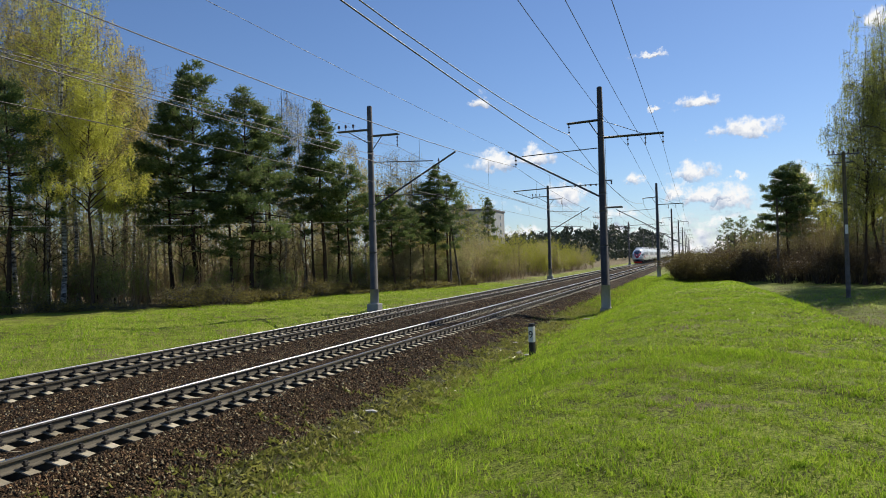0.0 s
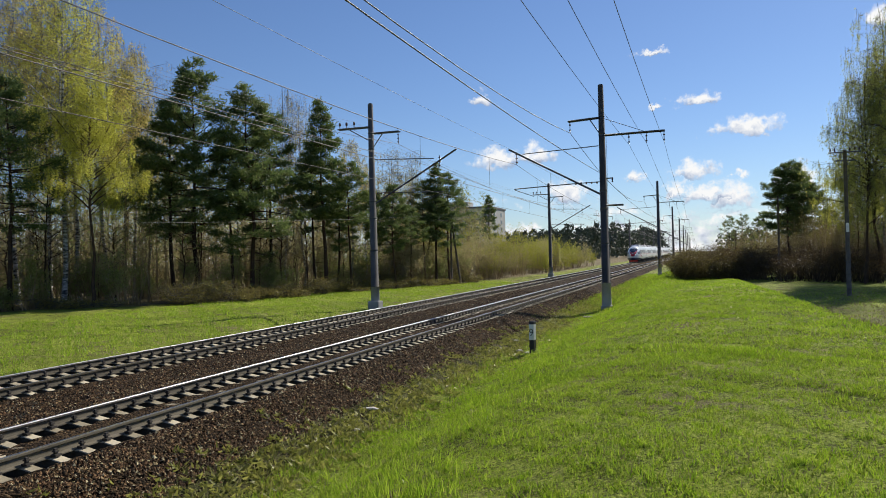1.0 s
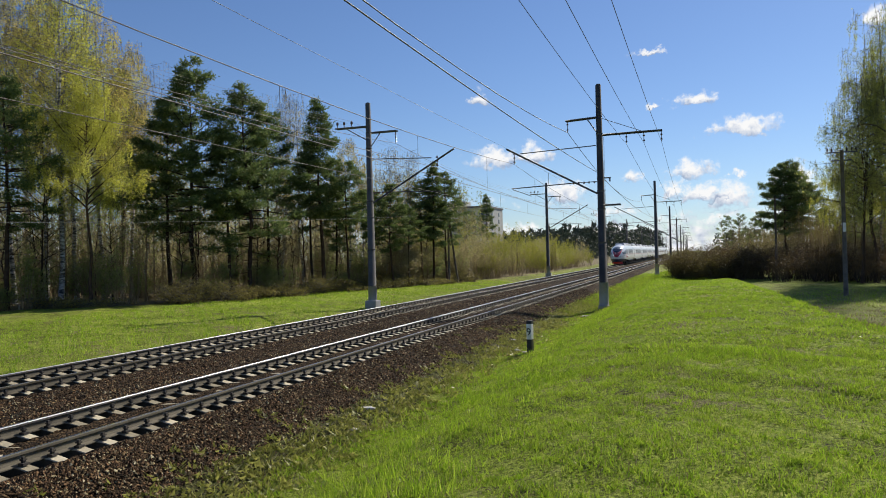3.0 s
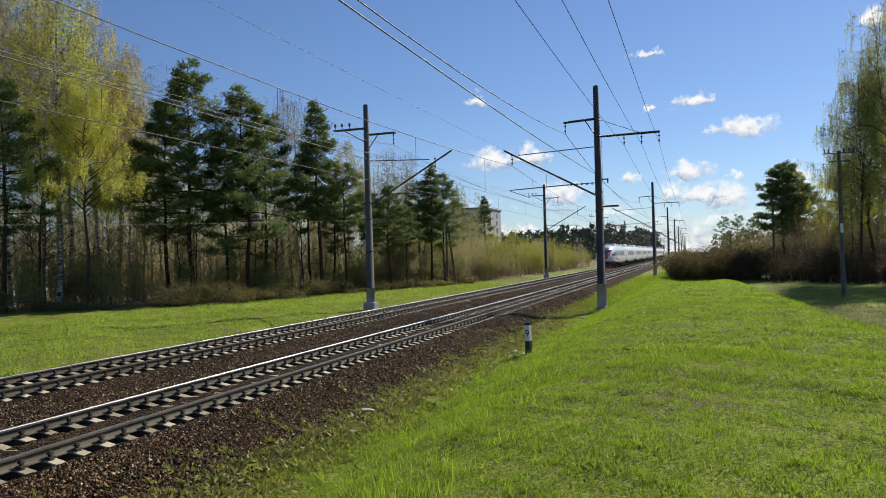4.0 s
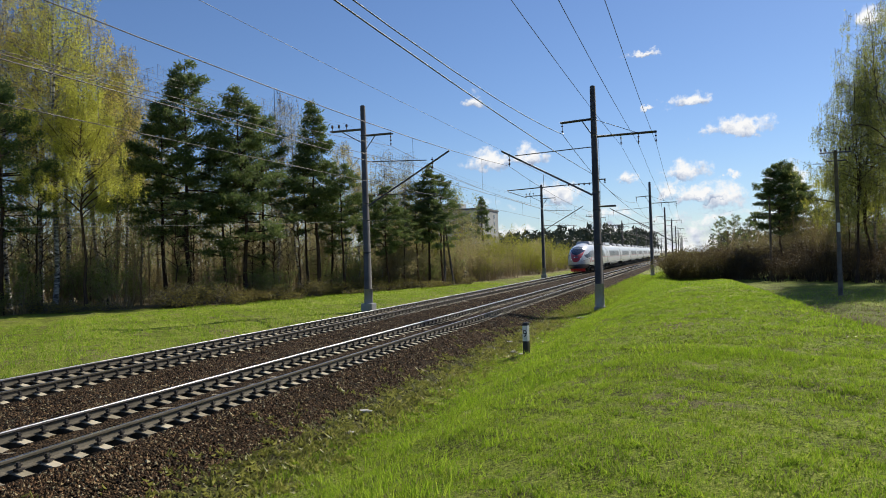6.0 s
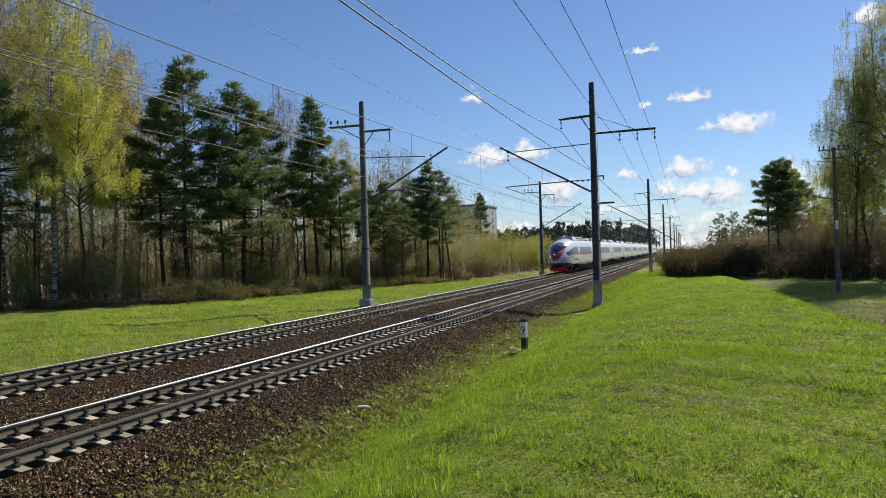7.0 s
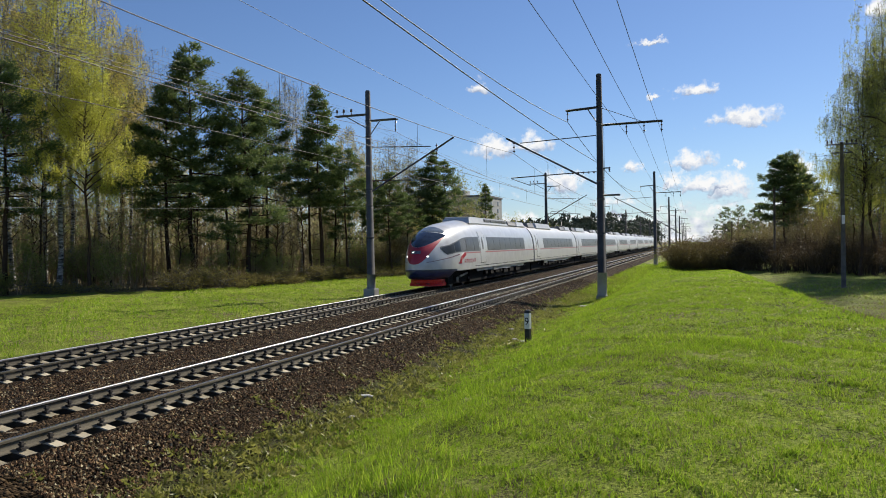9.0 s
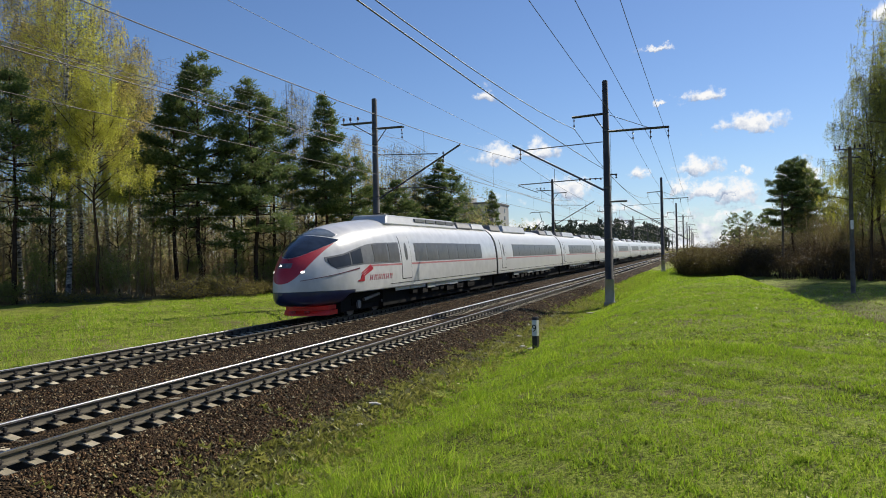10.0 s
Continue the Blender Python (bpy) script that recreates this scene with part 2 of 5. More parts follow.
def ground_material():
    m, t, p = nodes_of("spring_grass_ground")
    co = add(t, "ShaderNodeTexCoord").outputs["Object"]
    sep = add(t, "ShaderNodeSeparateXYZ", {0: co})
    big, mid, fine = noise_of(t, 0.22, 4.0, vector=co), noise_of(t, 1.7, 5.0, 0.65, vector=co), noise_of(t, 24.0, 4.0, 0.75, vector=co)
    fine = calc(t, "ADD", calc(t, "MULTIPLY", calc(t, "SUBTRACT", fine, 0.5), 1.9), 0.5)
    f = calc(t, "ADD", calc(t, "MULTIPLY", big, 0.25), calc(t, "ADD", calc(t, "MULTIPLY", mid, 0.33), calc(t, "MULTIPLY", fine, 0.42)))
    green = ramp(t, f, [(0.34, (0.032, 0.028, 0.010)), (0.43, (0.11, 0.115, 0.020)), (0.52, (0.22, 0.29, 0.026)), (0.64, (0.42, 0.44, 0.085))])
    soil = ramp(t, f, [(0.36, (0.022, 0.018, 0.009)), (0.52, (0.085, 0.078, 0.032)), (0.68, (0.19, 0.18, 0.075))])
    leaf_litter = ramp(t, f, [(0.32, (0.09, 0.065, 0.038)), (0.5, (0.19, 0.14, 0.085)), (0.7, (0.32, 0.25, 0.16))])
    straw = ramp(t, f, [(0.32, (0.08, 0.075, 0.025)), (0.6, (0.19, 0.165, 0.07))])
    # bare soil along the ballast foot and in the ditch
    ditch = add(t, "ShaderNodeMapRange", {"Value": calc(t, "ABSOLUTE", calc(t, "ADD", sep.outputs[0], 7.0)), "From Min": 0.3, "From Max": 1.7, "To Min": 0.85, "To Max": 0.0}).outputs[0]
    ditch = calc(t, "GREATER_THAN", calc(t, "ADD", ditch, calc(t, "MULTIPLY", calc(t, "SUBTRACT", mid, 0.5), 1.3)), 0.5)
    near_by = add(t, "ShaderNodeMapRange", {"Value": sep.outputs[1], "From Min": 28.0, "From Max": 60.0, "To Min": 0.85, "To Max": 0.2}).outputs[0]
    ditch = calc(t, "MULTIPLY", ditch, near_by)
    litter = add(t, "ShaderNodeAttribute", attribute_name="litter").outputs["Fac"]
    dry = add(t, "ShaderNodeAttribute", attribute_name="dry").outputs["Fac"]
    dry = calc(t, "MULTIPLY", dry, add(t, "ShaderNodeMapRange", {"Value": mid, "From Min": 0.35, "From Max": 0.6}).outputs[0])
    worn = add(t, "ShaderNodeMapRange", {"Value": noise_of(t, 0.55, 3.0, 0.6, vector=co), "From Min": 0.54, "From Max": 0.66, "To Min": 0.0, "To Max": 0.6}).outputs[0]
    col = mixed(t, worn, green, leaf_litter)
    col = mixed(t, dry, col, straw)
    col = mixed(t, ditch, col, soil)
    col = mixed(t, litter, col, leaf_litter)
    t.links.new(col, p.inputs["Base Color"])
    p.inputs["Roughness"].default_value, p.inputs["Specular IOR Level"].default_value = 0.9, 0.15
    bumped(t, p, calc(t, "ADD", fine, calc(t, "MULTIPLY", mid, 2.0)), 0.9, 0.05)
    return m


def build_ground():
    xs = spaced((-2500, -400, 300), (-400, -80, 30), (-80, -44, 4), (-44, -17, 1.0), (-17, -7.5, 1.0), (-7.5, 6, 0.2), (6, 30, 0.8), (30, 90, 6), (90, 400, 40), (400, 2500, 300))
    ys = spaced((-600, -40, 80), (-40, 0, 5), (0, 3, 1), (3, 26, 0.25), (26, 56, 0.5), (56, 130, 2), (130, 420, 12), (420, 3000, 215))
    gx, gy = np.meshgrid(xs, ys)
    gz = ground_z(gx, gy)
    v = np.stack([gx.ravel(), gy.ravel(), gz.ravel()], 1)
    n, k = gx.shape
    i = (np.arange(n - 1)[:, None] * k + np.arange(k - 1)[None]).ravel()
    me = mesh_of("ground", v, np.stack([i, i + 1, i + k + 1, i + k], 1), ground_material(), True)
    e = np.interp(v[:, 1], [a for a, _ in EDGE], [b for _, b in EDGE])
    litter = smooth(-0.3, 1.2, e - v[:, 0] + 0.5 * wave(v[:, 0], v[:, 1], 0.7, 1)) * 0.9
    litter = np.maximum(litter, 0.75 * smooth(16, 22, v[:, 0]) * smooth(30, 45, v[:, 1]))
    dry = smooth(2.5, 6, v[:, 0]) * (1 - smooth(38, 50, v[:, 1]))
    dry = np.maximum(dry, 0.18 * smooth(-23, -20, v[:, 0]) * (1 - smooth(-18.4, -17.5, v[:, 0])))
    for name, val in (("litter", litter), ("dry", dry)):
        me.attributes.new(name, "FLOAT", "POINT").data.foreach_set("value", val.astype(np.float32))
    tagged(new("ground", me), "spring grass bank and ditch beside the railway", "ground", kind="structure")


build_ground()


# ---- ballast ----
def ballast_material():
    m, t, p = nodes_of("brown_crushed_stone")
    co = add(t, "ShaderNodeTexCoord").outputs["Object"]
    vor = add(t, "ShaderNodeTexVoronoi", {"Vector": co, "Scale": 23.0})
    big = noise_of(t, 0.5, 3.0, vector=co)
    hue = add(t, "ShaderNodeSeparateColor", {0: vor.outputs["Color"]}).outputs[0]
    f = calc(t, "ADD", calc(t, "MULTIPLY", hue, 0.7), calc(t, "MULTIPLY", big, 0.3))
    t.links.new(ramp(t, f, [(0.1, (0.008, 0.006, 0.003)), (0.45, (0.036, 0.023, 0.012)), (0.75, (0.08, 0.050, 0.026)), (0.95, (0.17, 0.12, 0.065))]), p.inputs["Base Color"])
    p.inputs["Roughness"].default_value, p.inputs["Specular IOR Level"].default_value = 0.95, 0.1
    bumped(t, p, calc(t, "SUBTRACT", 1.0, vor.outputs["Distance"]), 1.0, 0.06)
    return m


def stone_material():
    m, t, p = nodes_of("loose_ballast_stone")
    isl = add(t, "ShaderNodeNewGeometry").outputs["Random Per Island"]
    t.links.new(ramp(t, isl, [(0.0, (0.010, 0.007, 0.003)), (0.42, (0.078, 0.043, 0.020)), (0.75, (0.22, 0.126, 0.060)), (0.92, (0.33, 0.255, 0.13)), (1.0, (0.56, 0.48, 0.29))]), p.inputs["Base Color"])
    p.inputs["Roughness"].default_value, p.inputs["Specular IOR Level"].default_value = 0.9, 0.2
    bumped(t, p, noise_of(t, 80.0), 0.4, 0.005)
    return m


M_BALLAST, M_STONE = ballast_material(), stone_material()
BED = [(-18.0, -0.95), (-17.3, -0.62), (-16.45, -0.27), (-16.2, -0.235), (-15.85, -0.205), (-15.74, -0.30), (-15.22, -0.30), (-15.10, -0.215), (-14.26, -0.215), (-14.14, -0.30), (-13.66, -0.30), (-13.52, -0.205), (-13.1, -0.22), (-12.6, -0.27), (-12.1, -0.30), (-11.6, -0.27), (-11.1, -0.22), (-10.76, -0.205), (-10.64, -0.30),
       (-10.12, -0.30), (-10.0, -0.215), (-9.16, -0.215), (-9.04, -0.30), (-8.56, -0.30), (-8.42, -0.205), (-8.1, -0.215), (-7.93, -0.262), (-7.6, -0.42), (-7.25, -0.60), (-7.0, -0.78), (-6.85, -0.95)]


def bed_z(x):
    return np.interp(x, [a for a, _ in BED], [b for _, b in BED])


def build_ballast():
    xs = np.unique(np.concatenate([[a for a, _ in BED], np.arange(-18, -6.9, 0.16)]))
    ys = spaced((-60, 4, 4), (4, 40, 0.16), (40, 80, 0.5), (80, 900, 20))
    gx, gy = np.meshgrid(xs, ys)
    rng = np.random.default_rng(3)
    near = (gy > 3) & (gy < 60)
    gz = bed_z(gx) + near * rng.normal(0, 0.012, gx.shape)
    gx = gx + near * rng.normal(0, 0.02, gx.shape)
    v = np.stack([gx.ravel(), gy.ravel(), gz.ravel()], 1)
    n, k = gx.shape
    i = (np.arange(n - 1)[:, None] * k + np.arange(k - 1)[None]).ravel()
    tagged(new("ballast_bed", mesh_of("ballast_bed", v, np.stack([i, i + 1, i + k + 1, i + k], 1), M_BALLAST, True)),
           "brown crushed stone bed under both tracks", "ballast", kind="structure")


def rocks(name, x, y, z, size, mat, label, category, seed=1):
    """Many small angular stones in one mesh of kind stuff."""
    rng = np.random.default_rng(seed)
    n = len(x)
    chip = np.array([(1, 0.1, -0.3), (0, 1, -0.3), (-1, 0, -0.3), (0.1, -1, -0.3), (0, 0, 0.9)], float)
    face = np.array([(0, 1, 4), (1, 2, 4), (2, 3, 4), (3, 0, 4)])
    v = chip[None] * rng.uniform(0.6, 1.35, (n, 5, 1)) + rng.normal(0, 0.25, (n, 5, 3))
    v[:, :, 2] *= 0.75
    a = rng.uniform(0, 6.28, n)
    c, s = np.cos(a)[:, None], np.sin(a)[:, None]
    r = np.stack([v[:, :, 0] * c - v[:, :, 1] * s, v[:, :, 0] * s + v[:, :, 1] * c, v[:, :, 2]], 2)
    r = r * np.asarray(size)[:, None, None] + np.stack([x, y, z], 1)[:, None]
    f = (np.arange(n)[:, None, None] * 5 + face[None]).reshape(-1, 3)
    return tagged(new(name, mesh_of(name, r.reshape(-1, 3), f, mat)), label, category, kind="stuff")


def build_stones():
    rng = np.random.default_rng(11)
    n = 80000
    y = 7 + 50 * rng.random(n) ** 1.55
    x = np.where(rng.random(n) < 0.5, rng.uniform(-8.35, -6.95, n), np.where(rng.random(n) < 0.75, rng.uniform(-13.3, -10.9, n), rng.uniform(-17.2, -16.0, n)))
    spill = rng.random(n) < 0.03
    x = np.where(spill, -7.1 + np.abs(rng.normal(0, 0.45, n)), x)
    z = np.maximum(ground_z(x, y), bed_z(x)) + rng.uniform(-0.015, 0.02, n)
    rocks("ballast_stones", x, y, z, rng.uniform(0.015, 0.034, n), M_STONE, "loose brown and grey crushed stones of the track bed", "stones")


build_ballast()
build_stones()


# ---- tracks ----
PITCH = 0.48


def sleeper_mesh():
    """Concrete sleeper along x: highest at the rail seats, falling towards the ends and the middle; sides and ends
    darker.
    """
    secs = [(-1.35, -0.062), (-1.31, -0.045), (-1.10, -0.040), (-0.90, 0.0), (-0.69, 0.0), (-0.42, -0.048), (0.42, -0.048), (0.69, 0.0), (0.90, 0.0), (1.10, -0.040), (1.31, -0.045), (1.35, -0.062)]
    v, f, mi = [], [], []
    for x, dz in secs:
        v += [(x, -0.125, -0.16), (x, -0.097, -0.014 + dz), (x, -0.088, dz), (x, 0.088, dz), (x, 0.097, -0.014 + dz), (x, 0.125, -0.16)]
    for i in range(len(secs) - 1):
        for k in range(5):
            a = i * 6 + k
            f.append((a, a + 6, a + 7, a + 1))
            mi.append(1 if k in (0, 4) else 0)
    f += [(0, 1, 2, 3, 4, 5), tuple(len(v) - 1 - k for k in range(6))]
    return mesh_of("sleeper", v, f, [M_SLEEPER, M_SLEEPER_SIDE], False, mi + [1, 1])


def joined_copies(src, places):
    """One mesh with a copy of src at each place."""
    sv = np.array([tuple(p.co) for p in src.vertices])
    v = (sv[None] + np.asarray(places, float)[:, None]).reshape(-1, 3)
    f = [tuple(i + k * len(sv) for i in p.vertices) for k in range(len(places)) for p in src.polygons]
    return mesh_of(src.name, v, f, list(src.materials), False, [p.material_index for p in src.polygons] * len(places))


def rail_mesh(side):
    prof = [(-0.075, -0.18), (0.075, -0.18), (0.075, -0.165), (0.02, -0.145), (0.009, -0.11), (0.009, -0.06), (0.035, -0.042), (0.037, -0.008), (0.028, 0.0),
            (-0.028, 0.0), (-0.037, -0.008), (-0.035, -0.042), (-0.009, -0.06), (-0.009, -0.11), (-0.02, -0.145), (-0.075, -0.165)]
    ys = [-60, 20, 60, 140, 300, 900]
    v, f, mi = [], [], []
    for y in ys:
        v += [(x, y, z) for x, z in prof]
    n = len(prof)
    for i in range(len(ys) - 1):
        for k in range(n):
            a, b = i * n + k, i * n + (k + 1) % n
            f.append((a, b, b + n, a + n))
            mi.append(1 if k in ((6, 7, 8) if side < 0 else (8, 9, 10)) else 0)
    return mesh_of("rail", v, f, [M_STEEL, M_SHINE], False, mi)


def clip_mesh():
    bm = bmesh.new()
    for k in (-1, 1):
        box(bm, min(k * 0.06, k * 0.16), max(k * 0.06, k * 0.16), -0.055, 0.055, -0.166, -0.135)
        box(bm, k * 0.10 - 0.02, k * 0.10 + 0.02, -0.022, 0.022, -0.135, -0.055)
        box(bm, k * 0.10 - 0.034, k * 0.10 + 0.034, -0.034, 0.034, -0.105, -0.082)
    me = bpy.data.meshes.new("rail_fastening")
    bm.to_mesh(me), bm.free()
    me.materials.append(M_CLIP)
    return me


def build_track(x, y0, label):
    tr = thing("railway_track", pose(x, 0, 0), label, "track")
    for s in (-0.795, 0.795):
        part("rail", rail_mesh(s), None, tr, "worn steel rail with a polished head", pose(s, 0, 0))
    sl, cl = sleeper_mesh(), clip_mesh()
    rng = random.Random(5)
    n_near = 140
    for i in range(-8, n_near):
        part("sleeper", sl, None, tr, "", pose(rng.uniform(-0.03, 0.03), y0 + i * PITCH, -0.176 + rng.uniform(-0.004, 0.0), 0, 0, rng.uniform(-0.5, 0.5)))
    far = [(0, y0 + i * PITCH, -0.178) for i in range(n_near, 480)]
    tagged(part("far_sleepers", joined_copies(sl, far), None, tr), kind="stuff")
    for s in (-0.795, 0.795):
        tagged(part("fastening_strip", joined_copies(cl, [(s, y0 + i * PITCH, 0) for i in range(-8, 330)]), None, tr, "dark iron rail fastenings on the sleepers"), kind="stuff")


build_track(NEAR, 7.76, "straight railway track on concrete sleepers, polished rails")
build_track(FAR, 7.60, "second railway track on concrete sleepers, train runs on it")


# ---- overhead line ----
SPAN = 61.0
Y_RIGHT, Y_LEFT = 42.0, 41.0


def insulator(name, parent, x, z0, z1, r=0.06):
    """A string of sheds hanging from z1 down to z0."""
    bm = bmesh.new()
    tube(bm, [(x, 0, z0), (x, 0, z1)], 0.02, 6)
    n = max(2, int((z1 - z0) / 0.2))
    for i in range(n):
        z = z0 + (i + 0.5) * (z1 - z0) / n
        tube(bm, [(x, 0, z - 0.035), (x, 0, z), (x, 0, z + 0.035)], [r, r, 0.03], 8)
    return part(name, bm, M_GLASSY, parent)


def pole_body(mast, foot, cap_r=0.15):
    bm = bmesh.new()
    tube(bm, [(0, 0, foot), (0, 0, 0.85)], [0.265, 0.255], 16)
    part("lower_shaft", bm, M_CONCRETE, mast, "grey bare concrete lower shaft")
    bm = bmesh.new()
    tube(bm, [(0, 0, 0.85), (0, 0, 11.8), (0, 0, 11.85)], [0.235, cap_r, cap_r * 0.6], 16)
    part("upper_shaft", bm, M_SHAFT, mast)
    for z in (4.9, 5.9, 9.05, 10.0, 3.0):
        bm = bmesh.new()
        r = 0.25 - 0.0085 * z
        tube(bm, [(0, 0, z - 0.06), (0, 0, z + 0.06)], r + 0.012, 14)
        part("clamp", bm, M_IRON, mast)


# darker than the lower shaft: its silhouette against the sky is put into the colour
M_SHAFT = surface("silhouetted_concrete_shaft", (0.055, 0.052, 0.052), (0.12, 0.115, 0.112), 1.0, 0.85, 0, 0.4, 40, 0.3)


def rod(name, mast, a, b, r=0.03, mat=None, label=""):
    bm = bmesh.new()
    tube(bm, [a, b], r, 8)
    return part(name, bm, mat or M_IRON, mast, label)


def beam(name, mast, x0, x1, z, half=0.045, z2=None):
    bm = bmesh.new()
    z2 = z if z2 is None else z2
    for dy in (-0.13, 0.13):
        tube(bm, [(x0, dy, z), (x1, dy, z2)], half, 4)
    for k in range(5):
        u = (k + 0.5) / 5
        tube(bm, [(x0 + (x1 - x0) * u, -0.13, z + (z2 - z) * u), (x0 + (x1 - x0) * u, 0.13, z + (z2 - z) * u)], 0.02, 4)
    return part(name, bm, M_IRON, mast)


def cantilever(mast, s, reach, foot=5.78, tip=(0.45, 8.60)):
    """Inclined bracket towards the track on side s (+1: +x), its tie and the registration arm."""
    rod("strut", mast, (s * 0.2, 0, foot), (s * (reach + tip[0]), 0, tip[1]), 0.055)
    rod("tie_rod", mast, (s * 0.2, 0, 8.45), (s * (reach - 0.35), 0, 8.28), 0.028)
    insulator("catenary_insulator", mast, s * reach, 7.72, 8.42, 0.075)
    rod("registration_tube", mast, (s * (reach * 0.34), 0, 6.42), (s * (reach + 0.2), 0, 6.30), 0.03)
    rod("registration_hanger", mast, (s * (reach * 0.60), 0, 7.1), (s * (reach * 0.60), 0, 6.38), 0.012)
    rod("steady_arm", mast, (s * (reach + 0.15), 0, 6.25), (s * (reach - 0.95), 0, 5.82), 0.018)
    bm = bmesh.new()
    for i in range(5):
        u = s * (0.2 + (reach * 0.34 - 0.2) * (i + 0.5) / 5)
        tube(bm, [(u - 0.04, 0, 6.42), (u + 0.04, 0, 6.42)], 0.06, 8)
    tube(bm, [(s * 0.2, 0, 6.45), (s * reach * 0.34, 0, 6.42)], 0.025, 6)
    part("arm_insulator", bm, M_GLASSY, mast)


def build_masts():
    g = "catenary masts along the tracks"
    a = thing("catenary_mast", pose(-4.85, Y_RIGHT, 0), "grey concrete catenary mast with long feeder arm in the grass", "mast", g)
    pole_body(a, -1.0)
    bm = bmesh.new()
    box(bm, -0.30, 0.30, -0.30, 0.30, -1.2, -0.40, 0.06)
    part("footing", bm, M_CONCRETE, a, "square concrete footing")
    beam("feeder_arm", a, 0.1, 3.35, 9.0, z2=9.02)
    rod("arm_tie", a, (0.1, 0, 9.95), (2.3, 0, 9.05), 0.016)
    for x in (1.45, 2.38, 3.3):
        insulator("feeder_insulator", a, x, 8.42, 8.95)
    beam("short_arm", a, -0.1, -1.85, 10.0, z2=9.92)
    rod("brace", a, (-0.1, 0, 9.1), (-0.65, 0, 9.96), 0.03)
    insulator("feeder_insulator", a, -1.75, 9.3, 9.88)
    cantilever(a, -1, 4.85)
    beam("low_bracket", a, 0.1, 1.05, 5.12)
    rod("side_bracket", a, (-0.2, 0, 6.62), (0.55, 0, 6.62), 0.035)
    insulator("side_insulator", a, 0.5, 6.4, 6.6, 0.05)
    rod("ground_wire", a, (0.22, 0.05, 8.9), (0.25, 0.03, -0.4), 0.008, M_BARE)
    b = thing("catenary_mast", pose(-18.35, Y_LEFT, 0), "grey concrete catenary mast with pin insulators beside the track", "mast", g)
    pole_body(b, -0.5)
    bm = bmesh.new()
    box(bm, -0.36, 0.36, -0.36, 0.36, -0.9, 0.0, 0.06)
    part("footing", bm, M_CONCRETE, b, "pale square concrete footing")
    beam("pin_arm", b, -0.1, -2.15, 10.42)
    rod("brace", b, (-0.1, 0, 9.6), (-1.45, 0, 10.38), 0.03)
    for x in (-2.05, -1.6, -1.1):
        bm = bmesh.new()
        tube(bm, [(x, 0, 10.42), (x, 0, 10.62), (x, 0, 10.66), (x, 0, 10.78), (x, 0, 10.84)], [0.02, 0.02, 0.075, 0.07, 0.02], 8)
        part("pin_insulator", bm, M_GLASSY, b)
    beam("short_arm", b, 0.1, 1.85, 10.02)
    rod("brace", b, (0.1, 0, 9.15), (0.75, 0, 9.98), 0.03)
    insulator("feeder_insulator", b, 1.75, 9.3, 9.95)
    cantilever(b, 1, 4.3, 5.83, (1.05, 8.72))
    for k in range(1, 9):
        copy_thing(a, pose(-4.85, Y_RIGHT + SPAN * k, 0))
        copy_thing(b, pose(-18.35, Y_LEFT + (SPAN - 4.5 * (k == 1)) * k - 4.5 * (k > 1), 0))
    copy_thing(a, pose(-4.85, Y_RIGHT - SPAN, 0)), copy_thing(b, pose(-18.35, Y_LEFT - SPAN, 0))


build_masts()


def wire_run(name, x, z, y_first, sag, r, label, mat=None, spans=10, other=None, mate=None):
    """A wire hung from mast to mast; with other = (z, sag) a second one below it and droppers between."""
    bm = bmesh.new()

    def line(zz, ss, rr, xx):
        pts = []
        for k in range(spans):
            n = 12 if k < 3 else 5
            for i in range(n):
                u = i / n
                pts.append((xx, y_first + SPAN * (k + u), zz - ss * 4 * u * (1 - u)))
        return tube(bm, pts, rr, 5)
    line(z, sag, r, x)
    w = tagged(new(name), label, "wire")
    w.empty_display_size = 0.2
    part("conductor", bm, mat or M_WIRE, w)
    if other:
        bm = bmesh.new()
        line(other[0], other[1], r * 0.9, x)
        part("contact_wire", bm, mat or M_WIRE, w)
        for k in range(4):
            for i in range(6):
                u = (i + 0.6) / 6.2
                top, low = z - sag * 4 * u * (1 - u), other[0] - other[1] * 4 * u * (1 - u)
                yy = y_first + SPAN * (k + u)
                rod("dropper", w, (x, yy, low), (x, yy, top), 0.006, M_WIRE)
    return w


yr, yl = Y_RIGHT - SPAN, Y_LEFT - SPAN
wire_run("overhead_line", -9.75, 7.72, yr, 0.85, 0.013, "catenary of the near track: carrier, droppers and contact wire", other=(5.78, 0.06))
wire_run("overhead_line", -14.3, 7.75, yl, 0.42, 0.013, "catenary of the second track: carrier, droppers and contact wire", other=(6.28, 0.05))
wire_run("feeder_wire", -6.6, 9.28, yr, 1.25, 0.017, "thick dark feeder cable hung from mast arms")
wire_run("feeder_wire", -5.02, 6.95, yr, 0.45, 0.015, "dark cable clamped to the masts")
wire_run("feeder_wire", -10.3, 8.75, yr, 0.25, 0.007, "thin wire along the bracket tips", M_BARE)
wire_run("feeder_wire", -16.6, 9.28, yl, 1.1, 0.012, "feeder cable hung from mast arms")
for xx in (-3.4, -2.47, -1.55):
    wire_run("feeder_wire", xx, 8.4, yr, 0.5, 0.009, "thin feeder wire under the long mast arm")
for xx in (-20.4, -19.95, -19.45):
    wire_run("signal_wire", xx, 10.82, yl, 1.0, 0.005, "thin wire on pin insulators", M_WIRE)

